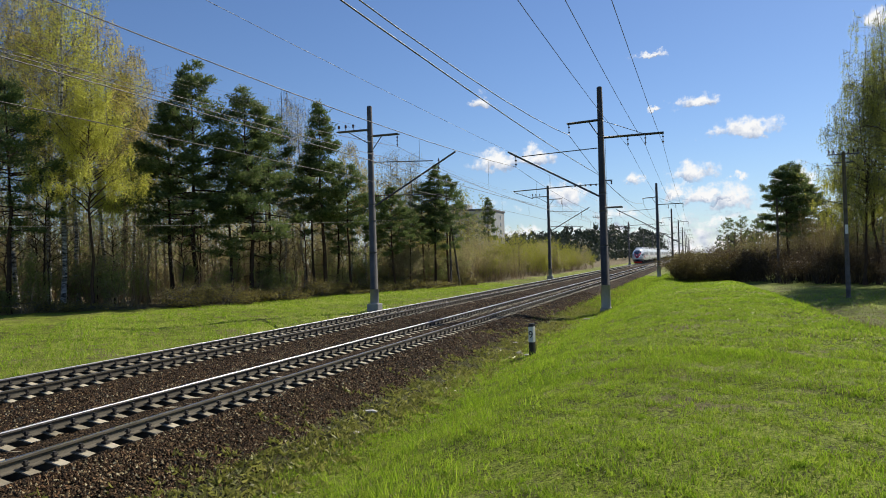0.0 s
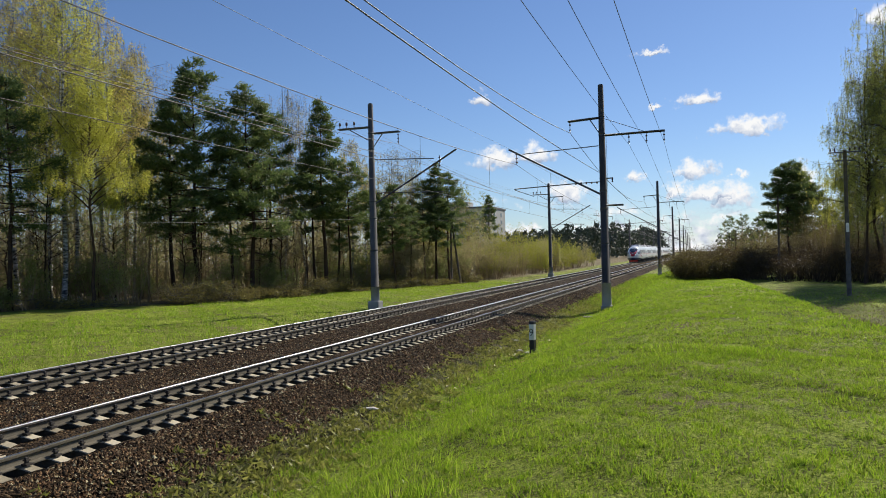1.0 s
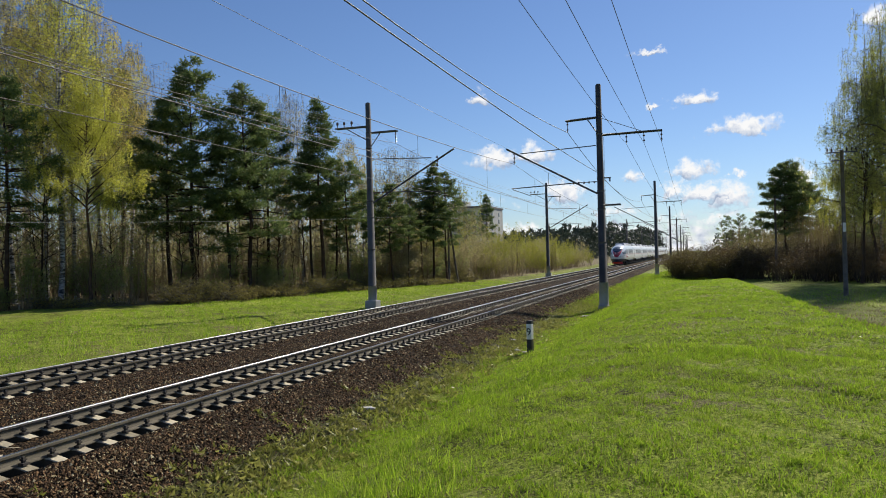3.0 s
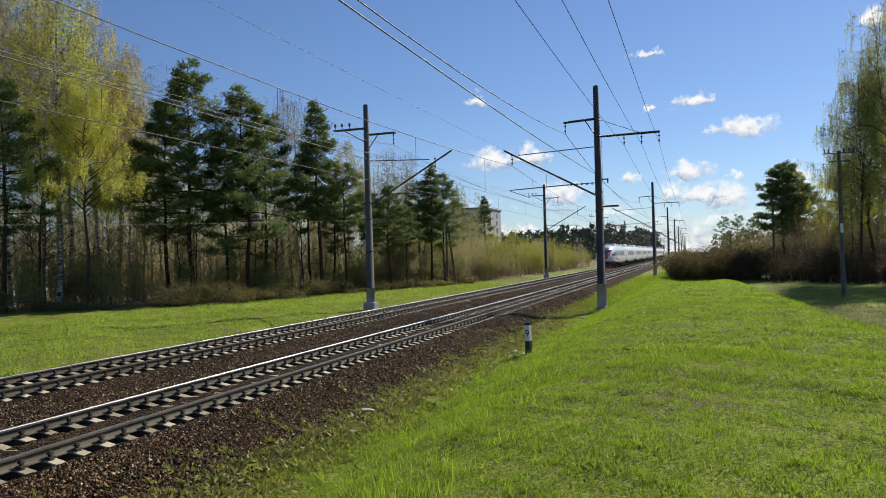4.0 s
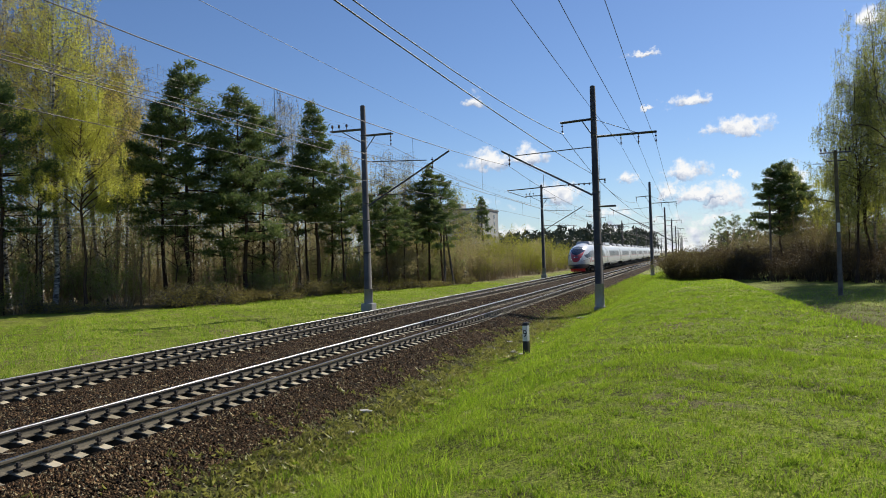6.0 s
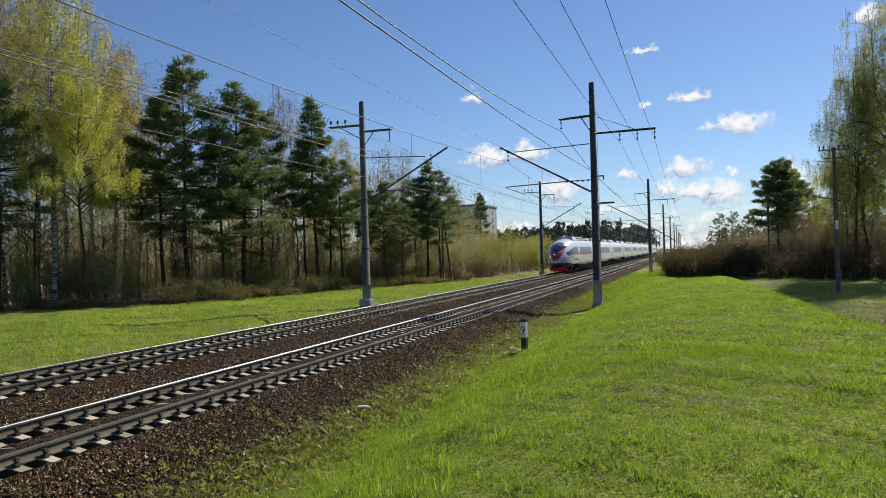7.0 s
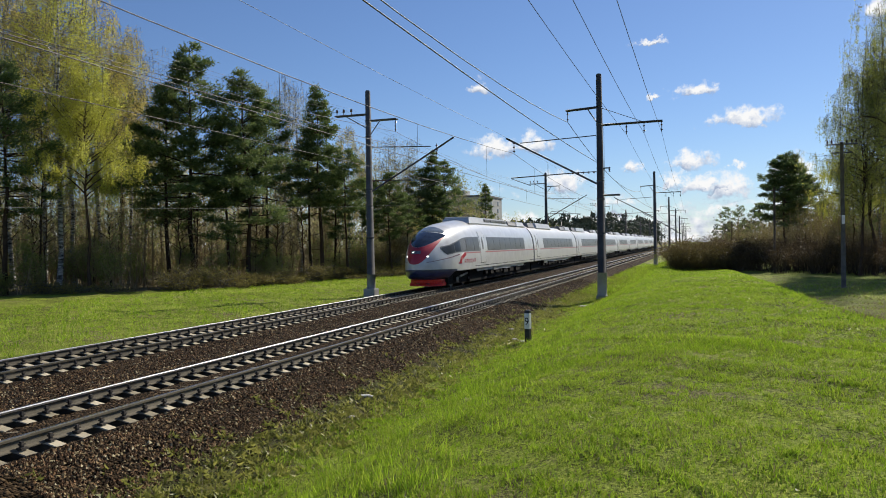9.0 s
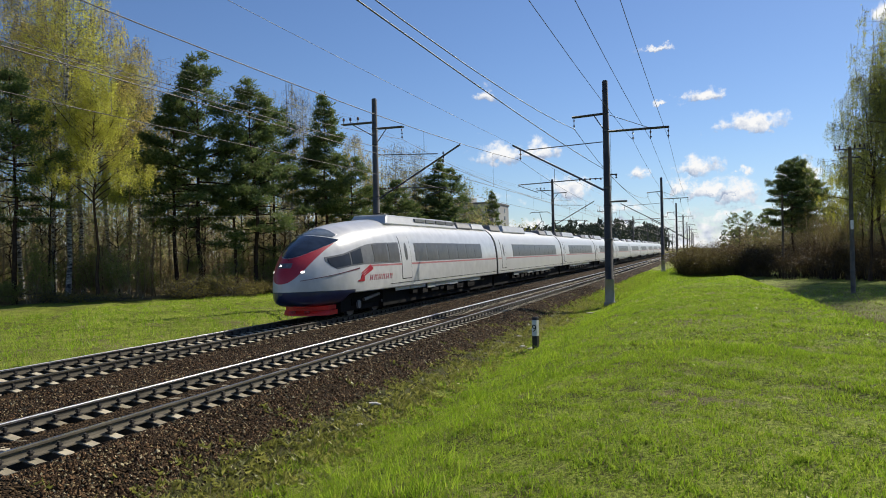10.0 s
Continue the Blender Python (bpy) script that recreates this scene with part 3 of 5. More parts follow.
# ---- the train ----
def train_paint(name, low, high, rough=0.28):
    m, t, p = nodes_of(name)
    co = add(t, "ShaderNodeTexCoord").outputs["Object"]
    sep = add(t, "ShaderNodeSeparateXYZ", {0: co})
    streak = add(t, "ShaderNodeMapping", {"Vector": co, "Scale": (1.0, 0.5, 0.6)}).outputs[0]
    f = calc(t, "ADD", calc(t, "MULTIPLY", noise_of(t, 1.2, 4.0, vector=streak), 0.6), calc(t, "MULTIPLY", noise_of(t, 14.0, 3.0, vector=co), 0.4))
    t.links.new(ramp(t, f, [(0.35, low), (0.65, high)]), p.inputs["Base Color"])
    p.inputs["Roughness"].default_value = rough
    p.inputs["Coat Weight"].default_value, p.inputs["Coat Roughness"].default_value = 0.15, 0.12
    return m


M_WHITE = train_paint("silver_white_train_paint", (0.56, 0.555, 0.545), (0.66, 0.655, 0.64), 0.32)
M_RED = train_paint("dark_red_train_paint", (0.40, 0.018, 0.032), (0.50, 0.028, 0.048))
M_PLOW = train_paint("bright_red_plough_paint", (0.62, 0.012, 0.008), (0.80, 0.022, 0.014), 0.5)
M_STRIPE = train_paint("faded_red_stripe", (0.44, 0.15, 0.16), (0.52, 0.21, 0.21), 0.4)
# dark gear, made near-black to hold the shade under the train
M_UNDER = surface("shaded_underframe", (0.006, 0.006, 0.0065), (0.02, 0.019, 0.018), 3.0, 0.9, 0.0, 0.3, 60.0, 0.1)
M_GREY = surface("grey_equipment_metal", (0.16, 0.16, 0.165), (0.28, 0.28, 0.28), 4.0, 0.5, 0.5)
M_RUBBER = surface("black_gangway_rubber", (0.01, 0.01, 0.011), (0.02, 0.02, 0.02), 6.0, 0.95, 0.0, 0.2, 60.0, 0.05)
M_SKIRT = train_paint("silver_grey_skirt_paint", (0.40, 0.41, 0.42), (0.52, 0.53, 0.54), 0.4)


def glass_material(name, tint, rough=0.05):
    m, t, p = nodes_of(name)
    sm = noise_of(t, 3.0)
    t.links.new(ramp(t, sm, [(0.3, tint), (0.7, tuple(c * 1.8 for c in tint))]), p.inputs["Base Color"])
    p.inputs["Roughness"].default_value = rough
    p.inputs["IOR"].default_value = 1.52
    p.inputs["Specular IOR Level"].default_value = 0.45
    return m


M_PANE = glass_material("tinted_train_window", (0.068, 0.060, 0.047), 0.3)
M_CAB = glass_material("black_cab_glass", (0.010, 0.011, 0.013), 0.3)
M_SCREEN = glass_material("dark_windscreen_glass", (0.02, 0.028, 0.045), 0.03)


def lamp_material():
    m, t, p = nodes_of("lit_headlight")
    p.inputs["Base Color"].default_value = (0.9, 0.9, 0.85, 1)
    p.inputs["Emission Color"].default_value = (1.0, 0.95, 0.9, 1)
    p.inputs["Emission Strength"].default_value = 2.2
    return m


M_LAMP = lamp_material()

NOSE_W = [(0, 0.10), (0.1, 0.30), (0.3, 0.50), (0.7, 0.75), (1.2, 0.99), (1.8, 1.21), (2.6, 1.41), (3.6, 1.55), (4.8, 1.615), (6.0, 1.633), (99, 1.633)]
NOSE_T = [(0, 1.50), (0.05, 1.74), (0.15, 1.97), (0.35, 2.24), (0.7, 2.56), (1.2, 2.89), (1.8, 3.19), (2.55, 3.49), (3.2, 3.67), (4.0, 3.82), (5.25, 3.96), (6.5, 4.06), (7.5, 4.13), (9, 4.20), (99, 4.20)]
NOSE_B = [(0, 1.05), (0.05, 0.92), (0.15, 0.80), (0.4, 0.66), (1.0, 0.56), (2.5, 0.58), (2.85, 0.98), (99, 0.98)]
NOSE_F = [(0, 1.05), (0.05, 0.92), (0.15, 0.80), (0.4, 0.66), (1.0, 0.56), (99, 0.56)]
SIDE = [(0.0, 0.945), (0.05, 0.975), (0.14, 1.0), (0.32, 1.0), (0.45, 0.985), (0.58, 0.95), (0.70, 0.895), (0.80, 0.80), (0.88, 0.66), (0.94, 0.49), (0.98, 0.29), (1.0, 0.0)]


def soft_table(x, table):
    """The table, rounded off between its points."""
    return sum(interp(x + d, table) * w for d, w in ((-0.12, 0.25), (0.0, 0.5), (0.12, 0.25))) if x > 0.3 else interp(x, table)


def half_width(s, z):
    """Half the body's width s metres behind the tip at height z; below 0 outside it."""
    w, t, b = soft_table(s, NOSE_W), soft_table(s, NOSE_T), soft_table(s, NOSE_B)
    if z <= b or z >= t:
        return 0.0
    b = soft_table(s, NOSE_F)
    u = (z - b) / (t - b)
    full = interp(u, SIDE)
    u0 = 0.38
    e = (1 - ((u - u0) / (1 - u0)) ** 2.1) ** (1 / 2.1) if u > u0 else (1 - ((u0 - u) / u0) ** 4) ** 0.25
    k = float(smooth(0.0, 5.5, np.array(s)))
    return w * (full * k + e * (1 - k))


def front_y(x, z):
    """How far behind the tip the nose's surface lies at (x, z)."""
    a, b = 0.0, 9.0
    for _ in range(26):
        m = (a + b) / 2
        if half_width(m, z) > max(abs(x), 0.002):
            b = m
        else:
            a = m
    return b


def side_x(s, z):
    return half_width(s, z)


def shell(name, rows, mat, parent, lift, label=""):
    """A sheet on the body's surface, with thickness towards the inside."""
    n, k = len(rows), len(rows[0])
    P = np.array(rows, float)
    du = np.gradient(P, axis=0)
    dv = np.gradient(P, axis=1)
    nn = np.cross(du, dv)
    nn /= np.linalg.norm(nn, axis=2, keepdims=True) + 1e-9
    mid = P - np.array([0, 6.0, 2.0])
    sign = np.sign((nn * mid).sum(axis=2, keepdims=True).mean())
    out, inn = P + nn * sign * lift, P - nn * sign * 0.03
    v = np.concatenate([out.reshape(-1, 3), inn.reshape(-1, 3), out.reshape(-1, 3)])
    f = []
    m = n * k
    for i in range(n - 1):
        for j in range(k - 1):
            a = i * k + j
            f.append((a, a + 1, a + k + 1, a + k))
    rim = [j for j in range(k)] + [i * k + k - 1 for i in range(1, n)] + [(n - 1) * k + j for j in range(k - 2, -1, -1)] + [i * k for i in range(n - 2, 0, -1)]
    for a, b in zip(rim, rim[1:] + rim[:1]):
        f.append((a + 2 * m, b + 2 * m, b + m, a + m))
    me = mesh_of(name, v, f, mat, True)
    return part(name, me, None, parent, label)


def side_patch(name, y0, y1, low, high, mat, parent, side=1, lift=0.008, n=10, rows=6, label="", slant=0.0):
    """A panel on the side of the body; low and high are heights or functions of y."""
    lo = low if callable(low) else (lambda y: low)
    hi = high if callable(high) else (lambda y: high)
    out = []
    for i in range(n + 1):
        y = y0 + (y1 - y0) * i / n
        r = []
        for j in range(rows + 1):
            z = lo(y) + (hi(y) - lo(y)) * j / rows
            yy = y + slant * (z - lo(y))
            r.append((side * side_x(min(yy, 12.0), z), yy, z))
        out.append(r)
    return shell(name, out, mat, parent, lift, label)


def body_mesh(s_list, y_of):
    us = [0.0, 0.02, 0.05, 0.09, 0.14, 0.2, 0.27, 0.34, 0.41, 0.48, 0.55, 0.62, 0.68, 0.74, 0.79, 0.84, 0.88, 0.915, 0.945, 0.97, 0.99]
    v, f = [], []
    for s in s_list:
        w, t, b = soft_table(s, NOSE_W), soft_table(s, NOSE_T), soft_table(s, NOSE_B)
        ring = []
        for u in us:
            z = b + (t - b) * max(u, 0.004)
            ring.append((half_width(s, z), y_of(s), z))
        pts = ring + [(0, y_of(s), t)] + [(-x, y, z) for x, y, z in reversed(ring)]
        v += pts
    k = len(us) * 2 + 1
    for i in range(len(s_list) - 1):
        for j in range(k):
            a, b2 = i * k + j, i * k + (j + 1) % k
            f.append((a, b2, b2 + k, a + k))
    n = len(v)
    v += v[:k] + v[n - k:]
    f += [tuple(n + j for j in range(k)), tuple(n + 2 * k - 1 - j for j in range(k))]
    return v, f, k


CAR, LEN1 = 24.775, 24.9


def bogie(parent, y):
    bg = part("bogie", box(bmesh.new(), -1.15, 1.15, y - 1.7, y + 1.7, 0.42, 0.72, 0.05), M_UNDER, parent, "dark bogie frame")
    for dy in (-1.25, 1.25):
        for sx in (-0.76, 0.76):
            bm = bmesh.new()
            tube(bm, [(sx - 0.07, y + dy, 0.46), (sx + 0.07, y + dy, 0.46)], 0.46, 20)
            part("wheel", bm, M_GREY, bg)
    for sx in (-1.2, 1.2):
        bm = bmesh.new()
        tube(bm, [(sx, y - 0.7, 0.62), (sx * 1.04, y + 0.75, 0.78)], 0.07, 8)
        tube(bm, [(sx, y - 1.25, 0.46), (sx * 1.06, y - 1.25, 0.46)], 0.17, 10)
        tube(bm, [(sx, y + 1.25, 0.46), (sx * 1.06, y + 1.25, 0.46)], 0.17, 10)
        part("damper", bm, M_GREY, bg, "grey damper and axle boxes")


def window_band(car, y0, y1, side, panes):
    """Dark band of windows with separate panes."""
    side_patch("window_band", y0, y1, 2.12, 3.02, M_BAND, car, side, 0.004, 8, 5, "grey window band")
    w = (y1 - y0) / panes
    for i in range(panes):
        side_patch("window", y0 + i * w + 0.10, y0 + (i + 1) * w - 0.10, 2.17, 2.98, M_PANE, car, side, 0.011, 3, 5)


M_BAND = surface("grey_window_pillar", (0.13, 0.13, 0.125), (0.2, 0.2, 0.195), 3.0, 0.4)


def door(car, y, side):
    """Outlined plug door with an oval window."""
    d = side_patch("door", y, y + 1.15, 1.38, 3.32, M_WHITE, car, side, 0.012, 4, 10, "silver plug door with an oval window")
    for a, b, c, e in ((y - 0.035, y, 1.36, 3.34), (y + 1.15, y + 1.185, 1.36, 3.34), (y, y + 1.15, 1.345, 1.378)):
        side_patch("seal", a, b, c, e, M_RUBBER, d, side, 0.006, 2, 8)
    rows = []
    for i in range(7):
        r = 0.06 + 0.94 * i / 6
        row = []
        for j in range(21):
            ang = 2 * math.pi * j / 20
            yy, zz = y + 0.6 + 0.17 * r * math.cos(ang), 2.6 + 0.42 * r * math.sin(ang)
            row.append((side * side_x(min(yy, 12.0), zz), yy, zz))
        rows.append(row)
    shell("door_window", rows, M_PANE, d, 0.018)


def roof_box(car, y0, y1, half, z0, z1, mat, label=""):
    bm = bmesh.new()
    box(bm, -half, half, y0, y1, z0, z1, 0.08)
    for v in bm.verts:
        if v.co.z > (z0 + z1) / 2:
            v.co.x *= 0.86
            v.co.y = (y0 + y1) / 2 + (v.co.y - (y0 + y1) / 2) * 0.93
    b = part("roof_fairing", bm, mat, car, label)
    return b


def car_common(car, y0, y1, first=False):
    """Skirt, underframe boxes, bogies, stripe, seams and gangway of one coach, between y0 and y1."""
    a = y0 + (6.4 if first else 0.25)
    # the box reaches low, its black filling the shadowed space above the rails
    bm = bmesh.new()
    box(bm, -1.30, 1.30, a, y1 - 0.25, 0.20, 1.05, 0.04)
    part("underframe", bm, M_UNDER, car, "dark underframe")
    for side in (1, -1):
        lo = 6.5 if first else y0 + 0.3
        side_patch("skirt_seam", lo, y1 - 0.3, 1.175, 1.20, M_RUBBER, car, side, 0.006, 6, 2)
        side_patch("stripe", (4.6 if first else y0 + 0.3), y1 - 0.3, 2.0, 2.075, M_STRIPE, car, side, 0.006, 20, 2, "faded red stripe")
        rng = random.Random(int(y0) * 3 + side)
        yy = y0 + (9.5 if first else 4.6)
        while yy < y1 - 5.5:
            w = rng.uniform(0.5, 1.5)
            bm = bmesh.new()
            box(bm, side * 1.22 if side > 0 else -1.50, 1.50 if side > 0 else -1.22, yy, yy + w, rng.uniform(0.45, 0.6), 0.99, 0.03)
            part("equipment_box", bm, M_UNDER, car)
            yy += w + rng.uniform(0.2, 0.9)
        yy = y0 + (7.3 if first else 5.0)
        while yy < y1 - 5.4:
            w = rng.uniform(1.1, 2.4)
            bm = bmesh.new()
            box(bm, 1.50 if side > 0 else -1.545, 1.545 if side > 0 else -1.50, yy, yy + w, rng.uniform(0.74, 0.84), 1.0, 0.015)
            part("skirt_panel", bm, M_SKIRT, car, "silver-grey skirt panel")
            yy += w + rng.choice((0.03, 0.03, 0.35))
    bogie(car, y0 + (5.3 if first else 3.0)), bogie(car, y1 - 3.0)
    bm = bmesh.new()
    v, f, k = body_mesh([10.0, 10.2], lambda s: y1 - 0.33 + (s - 10.0) * 2.7)
    v = [(x * 0.975, y, 1.0 + (z - 1.0) * 0.98) for x, y, z in v]
    part("gangway", mesh_of("gangway", v, f, M_RUBBER, True), None, car, "black rubber gangway bellows")


def build_train():
    tr = thing("high_speed_train", pose(FAR, 23.6, 0), "silver-white high-speed train with dark red nose on the second track", "train")
    # leading coach
    ss = [0.0, 0.02, 0.05, 0.1, 0.16, 0.24, 0.35, 0.5, 0.7, 0.95, 1.25, 1.6, 2.0, 2.35, 2.5, 2.62, 2.74, 2.86, 3.0, 3.5, 4.0, 4.5, 5.0, 5.5, 6.0, 6.3, 7.0, 8.0, 9.5, 12, 18, LEN1 - 0.24]
    v, f, k = body_mesh(ss, lambda s: s)
    car = part("leading_coach", mesh_of("leading_coach", v, f, M_FRONT, True), None, tr, "silver-white leading coach with rounded nose")
    # red shield, windscreen and upper glass
    X = np.linspace(-1, 1, 29)
    scr_lo = lambda x: 2.42 + 0.64 * (abs(x) / 1.0) ** 2.0
    scr_hi = lambda x: 3.28 - 0.16 * (abs(x) / 1.0) ** 2.0
    red_lo = lambda x: 1.47 + 1.50 * (abs(x) / 0.97) ** 2.5
    rows = [[(x, front_y(x, z), z) for z in np.linspace(red_lo(x), scr_lo(x) - 0.02, 10)] for x in X * 0.97]
    shell("nose_shield", rows, M_RED, car, 0.010, "dark red shield on the nose")
    rows = [[(x, front_y(x, z), z) for z in np.linspace(scr_lo(x), scr_hi(x), 10)] for x in X * 1.0]
    shell("windscreen", rows, M_SCREEN, car, 0.014, "dark curved windscreen")
    rows = [[(x, front_y(x, z), z) for z in np.linspace(scr_hi(x) + 0.05, 3.60 - 0.30 * (abs(x) / 0.85) ** 2, 7)] for x in X * 0.82]
    shell("upper_glass", rows, M_UPPER, car, 0.012, "grey glazed panel over the windscreen")
    bm = bmesh.new()
    tube(bm, [(0.1, front_y(0.1, 2.36) - 0.05, 2.36), (-0.55, front_y(-0.55, 2.78) - 0.04, 2.78)], 0.018, 6)
    part("wiper", bm, M_RUBBER, car)
    for x, z, r in ((-0.60, 1.90, 0.037), (0.60, 1.90, 0.037), (-0.13, 2.14, 0.035), (0.13, 2.14, 0.035)):
        rows = []
        for i in range(5):
            q = 0.08 + 0.92 * i / 4
            rows.append([(x + r * 1.3 * q * math.cos(b), front_y(x + r * 1.3 * q * math.cos(b), z + r * q * math.sin(b)), z + r * q * math.sin(b)) for b in np.linspace(0, 2 * math.pi, 15)])
        shell("headlight", rows, M_LAMP if x < 0.5 and x != 0.13 or x > 0.5 else M_GREY, car, 0.02, "lit round headlight" if x != 0.13 else "unlit headlight")
    rows = [[(x, front_y(x, z), z) for z in np.linspace(2.05, 2.23, 4)] for x in np.linspace(-0.28, 0.28, 9)]
    shell("lamp_panel", rows, M_GREY, car, 0.013, "grey panel of the middle headlights")
    for side in (1, -1):
        top = lambda y: interp(y, [(1.6, 2.40), (2.6, 2.52), (3.8, 2.78), (4.5, 2.90), (5.5, 2.97), (7.8, 3.0)])
        low = lambda y: interp(y, [(1.6, 2.32), (2.05, 1.98), (3.2, 2.10), (4.2, 2.14), (7.8, 2.15)])
        side_patch("window_band", 1.62, 7.76, lambda y: low(y) - 0.03, lambda y: top(y) + 0.03, M_BAND, car, side, 0.006, 24, 6, "grey cab window band")
        for y0, y1, lab in ((1.75, 3.02, "black cab side window"), (3.12, 3.92, "black cab side window"), (4.95, 6.35, ""), (6.55, 7.65, "")):
            side_patch("window", y0, y1, lambda y: low(y) + 0.03, lambda y: top(y) - 0.03, M_CAB if lab else M_PANE, car, side, 0.014, 8, 6, lab)
        # dark red flash below the cab windows, running into the stripe
        side_patch("flash", 0.45, 3.6, lambda y: interp(y, [(0.45, 1.56), (3.6, 1.93)]), lambda y: interp(y, [(0.45, 1.58), (2.4, 1.82), (3.6, 1.99)]), M_FLASH, car, side, 0.012, 10, 2, "thin dark red flash")
        # falcon-like mark and the name, as plain red bars
        for k in range(3):
            side_patch("mark_bar", 3.72 + 0.02 * k, 4.55 + 0.10 * k, lambda y, k=k: 1.72 - 0.09 * k + (y - 3.72) * 0.34, lambda y, k=k: 1.765 - 0.09 * k + (y - 3.72) * 0.40, M_RED, car, side, 0.012, 4, 2)
        side_patch("mark_foot", 3.45, 3.95, 1.42, lambda y: interp(y, [(3.45, 1.47), (3.62, 1.50), (3.75, 1.74), (3.95, 1.64)]), M_RED, car, side, 0.013, 6, 3)
        for k in range(6):
            y0 = 4.42 + k * 0.40
            for d in (0.0, 0.19):
                side_patch("name_bar", y0 + d, y0 + d + 0.055, 1.43, 1.66, M_NAME, car, side, 0.010, 2, 2, slant=0.3)
            side_patch("name_bar", y0 + 0.06, y0 + 0.25, 1.60 if k % 2 else 1.50, 1.64 if k % 2 else 1.54, M_NAME, car, side, 0.010, 2, 2)
        door(car, 7.95, side)
        window_band(car, 9.7, 21.3, side, 7)
    car_common(car, 0.0, LEN1, True)
    roof_box(car, 7.6, 18.2, 0.98, 3.86, 4.35, M_ROOF, "pale louvred roof fairing")
    for k in range(4):
        bm = bmesh.new()
        box(bm, 0.86, 0.96, 11.4 + k * 1.6, 12.85 + k * 1.6, 4.10, 4.27, 0.01)
        part("louvre", bm, M_GREY, car)
    roof_box(car, 18.5, 21.3, 0.95, 3.92, 4.32, M_DECK)
    roof_box(car, 21.5, 24.3, 0.95, 3.92, 4.33, M_ROOF)
    def bowed(half, y0, y1, z0, z1, flare):
        """A bar across the track, bowed forwards in the middle, its foot set forwards by flare."""
        v, f = [], []
        for i in range(13):
            x = half * (i / 6 - 1)
            back = 0.55 * (abs(x) / half) ** 2.6
            v += [(x, y0 + back - flare, z0), (x, y0 + back - flare * 0.85, z0 + 0.06), (x, y0 + back, z1 - 0.03), (x, y0 + back + 0.03, z1), (x, y1, z1), (x, y1, z0)]
        for i in range(12):
            for k in range(6):
                p0, p1 = i * 6 + k, i * 6 + (k + 1) % 6
                f.append((p0, p0 + 6, p1 + 6, p1))
        f += [tuple(range(6)), tuple(reversed(range(72, 78)))]
        return mesh_of("rail_plough", v, f, M_PLOW)
    plough = part("rail_plough", bowed(1.0, 1.42, 2.6, 0.19, 0.37, 0.07), None, car, "bright red rail plough")
    part("plough_lip", bowed(0.94, 1.38, 2.6, 0.385, 0.56, 0.0), None, plough)
    for sx in (-0.3, 0.3):
        part("plough_bracket", box(bmesh.new(), sx - 0.10, sx + 0.10, 1.34, 1.5, 0.29, 0.37, 0.02), M_RED, plough)
    bm = bmesh.new()
    box(bm, -1.10, 1.10, 2.7, 6.4, 0.22, 1.05, 0.03)
    part("nose_underframe", bm, M_UNDER, car)
    # following coaches
    for n in range(1, 10):
        y0 = LEN1 + (n - 1) * CAR
        y1 = y0 + CAR
        v, f, k = body_mesh([10.0, 12.0, 14.0, 18.0], lambda s: y0 + 0.2 + (s - 10) / 8 * (CAR - 0.44))
        coach = part("coach", mesh_of("coach", v, f, M_WHITE, True), None, tr, "silver-white coach with dark windows and red stripe")
        for side in (1, -1):
            window_band(coach, y0 + 4.6, y0 + 21.8, side, 9)
            door(coach, y0 + 1.3, side)
        car_common(coach, y0, y1)
        roof_box(coach, y0 + 1.0, y0 + 3.6, 0.95, 3.92, 4.36, M_DECK)
        roof_box(coach, y0 + 4.2, y0 + 11.5, 1.0, 3.9, 4.42, M_ROOF)
        roof_box(coach, y0 + 17.5, y0 + 20.5, 0.95, 3.92, 4.34, M_DECK)
        roof_box(coach, y0 + 21.0, y0 + 24.0, 0.95, 3.92, 4.38, M_ROOF)
        if n in (1, 6):
            pan = part("pantograph", box(bmesh.new(), -0.5, 0.5, y0 + 21.6, y0 + 23.4, 4.36, 4.46, 0.02), M_IRON, coach, "raised dark pantograph")
            for a, b, r in (((-0.35, y0 + 21.8, 4.46), (-0.1, y0 + 23.4, 5.35), 0.035), ((0.35, y0 + 21.8, 4.46), (0.1, y0 + 23.4, 5.35), 0.035),
                            ((0, y0 + 23.4, 5.35), (0, y0 + 22.2, 6.20), 0.03), ((-0.8, y0 + 22.2, 6.22), (0.8, y0 + 22.2, 6.22), 0.03),
                            ((-0.8, y0 + 22.2, 6.22), (-1.0, y0 + 22.2, 6.08), 0.025), ((0.8, y0 + 22.2, 6.22), (1.0, y0 + 22.2, 6.08), 0.025)):
                rod("pantograph_arm", pan, a, b, r)
    return tr


def front_paint():
    """Silver-white above, deep blue round the foot of the nose."""
    m, t, p = nodes_of("nose_paint")
    co = add(t, "ShaderNodeTexCoord").outputs["Object"]
    sep = add(t, "ShaderNodeSeparateXYZ", {0: co})
    line = calc(t, "SUBTRACT", 1.17, calc(t, "MULTIPLY", sep.outputs[1], 0.015))
    low = calc(t, "MULTIPLY", calc(t, "LESS_THAN", sep.outputs[2], line), calc(t, "LESS_THAN", sep.outputs[1], 3.25))
    f = noise_of(t, 2.0, 4.0, vector=co)
    t.links.new(mixed(t, low, ramp(t, f, [(0.35, (0.56, 0.555, 0.545)), (0.65, (0.66, 0.655, 0.64))]), ramp(t, f, [(0.35, (0.012, 0.022, 0.075)), (0.65, (0.02, 0.035, 0.11))])), p.inputs["Base Color"])
    p.inputs["Roughness"].default_value = 0.28
    p.inputs["Coat Weight"].default_value, p.inputs["Coat Roughness"].default_value = 0.4, 0.12
    return m


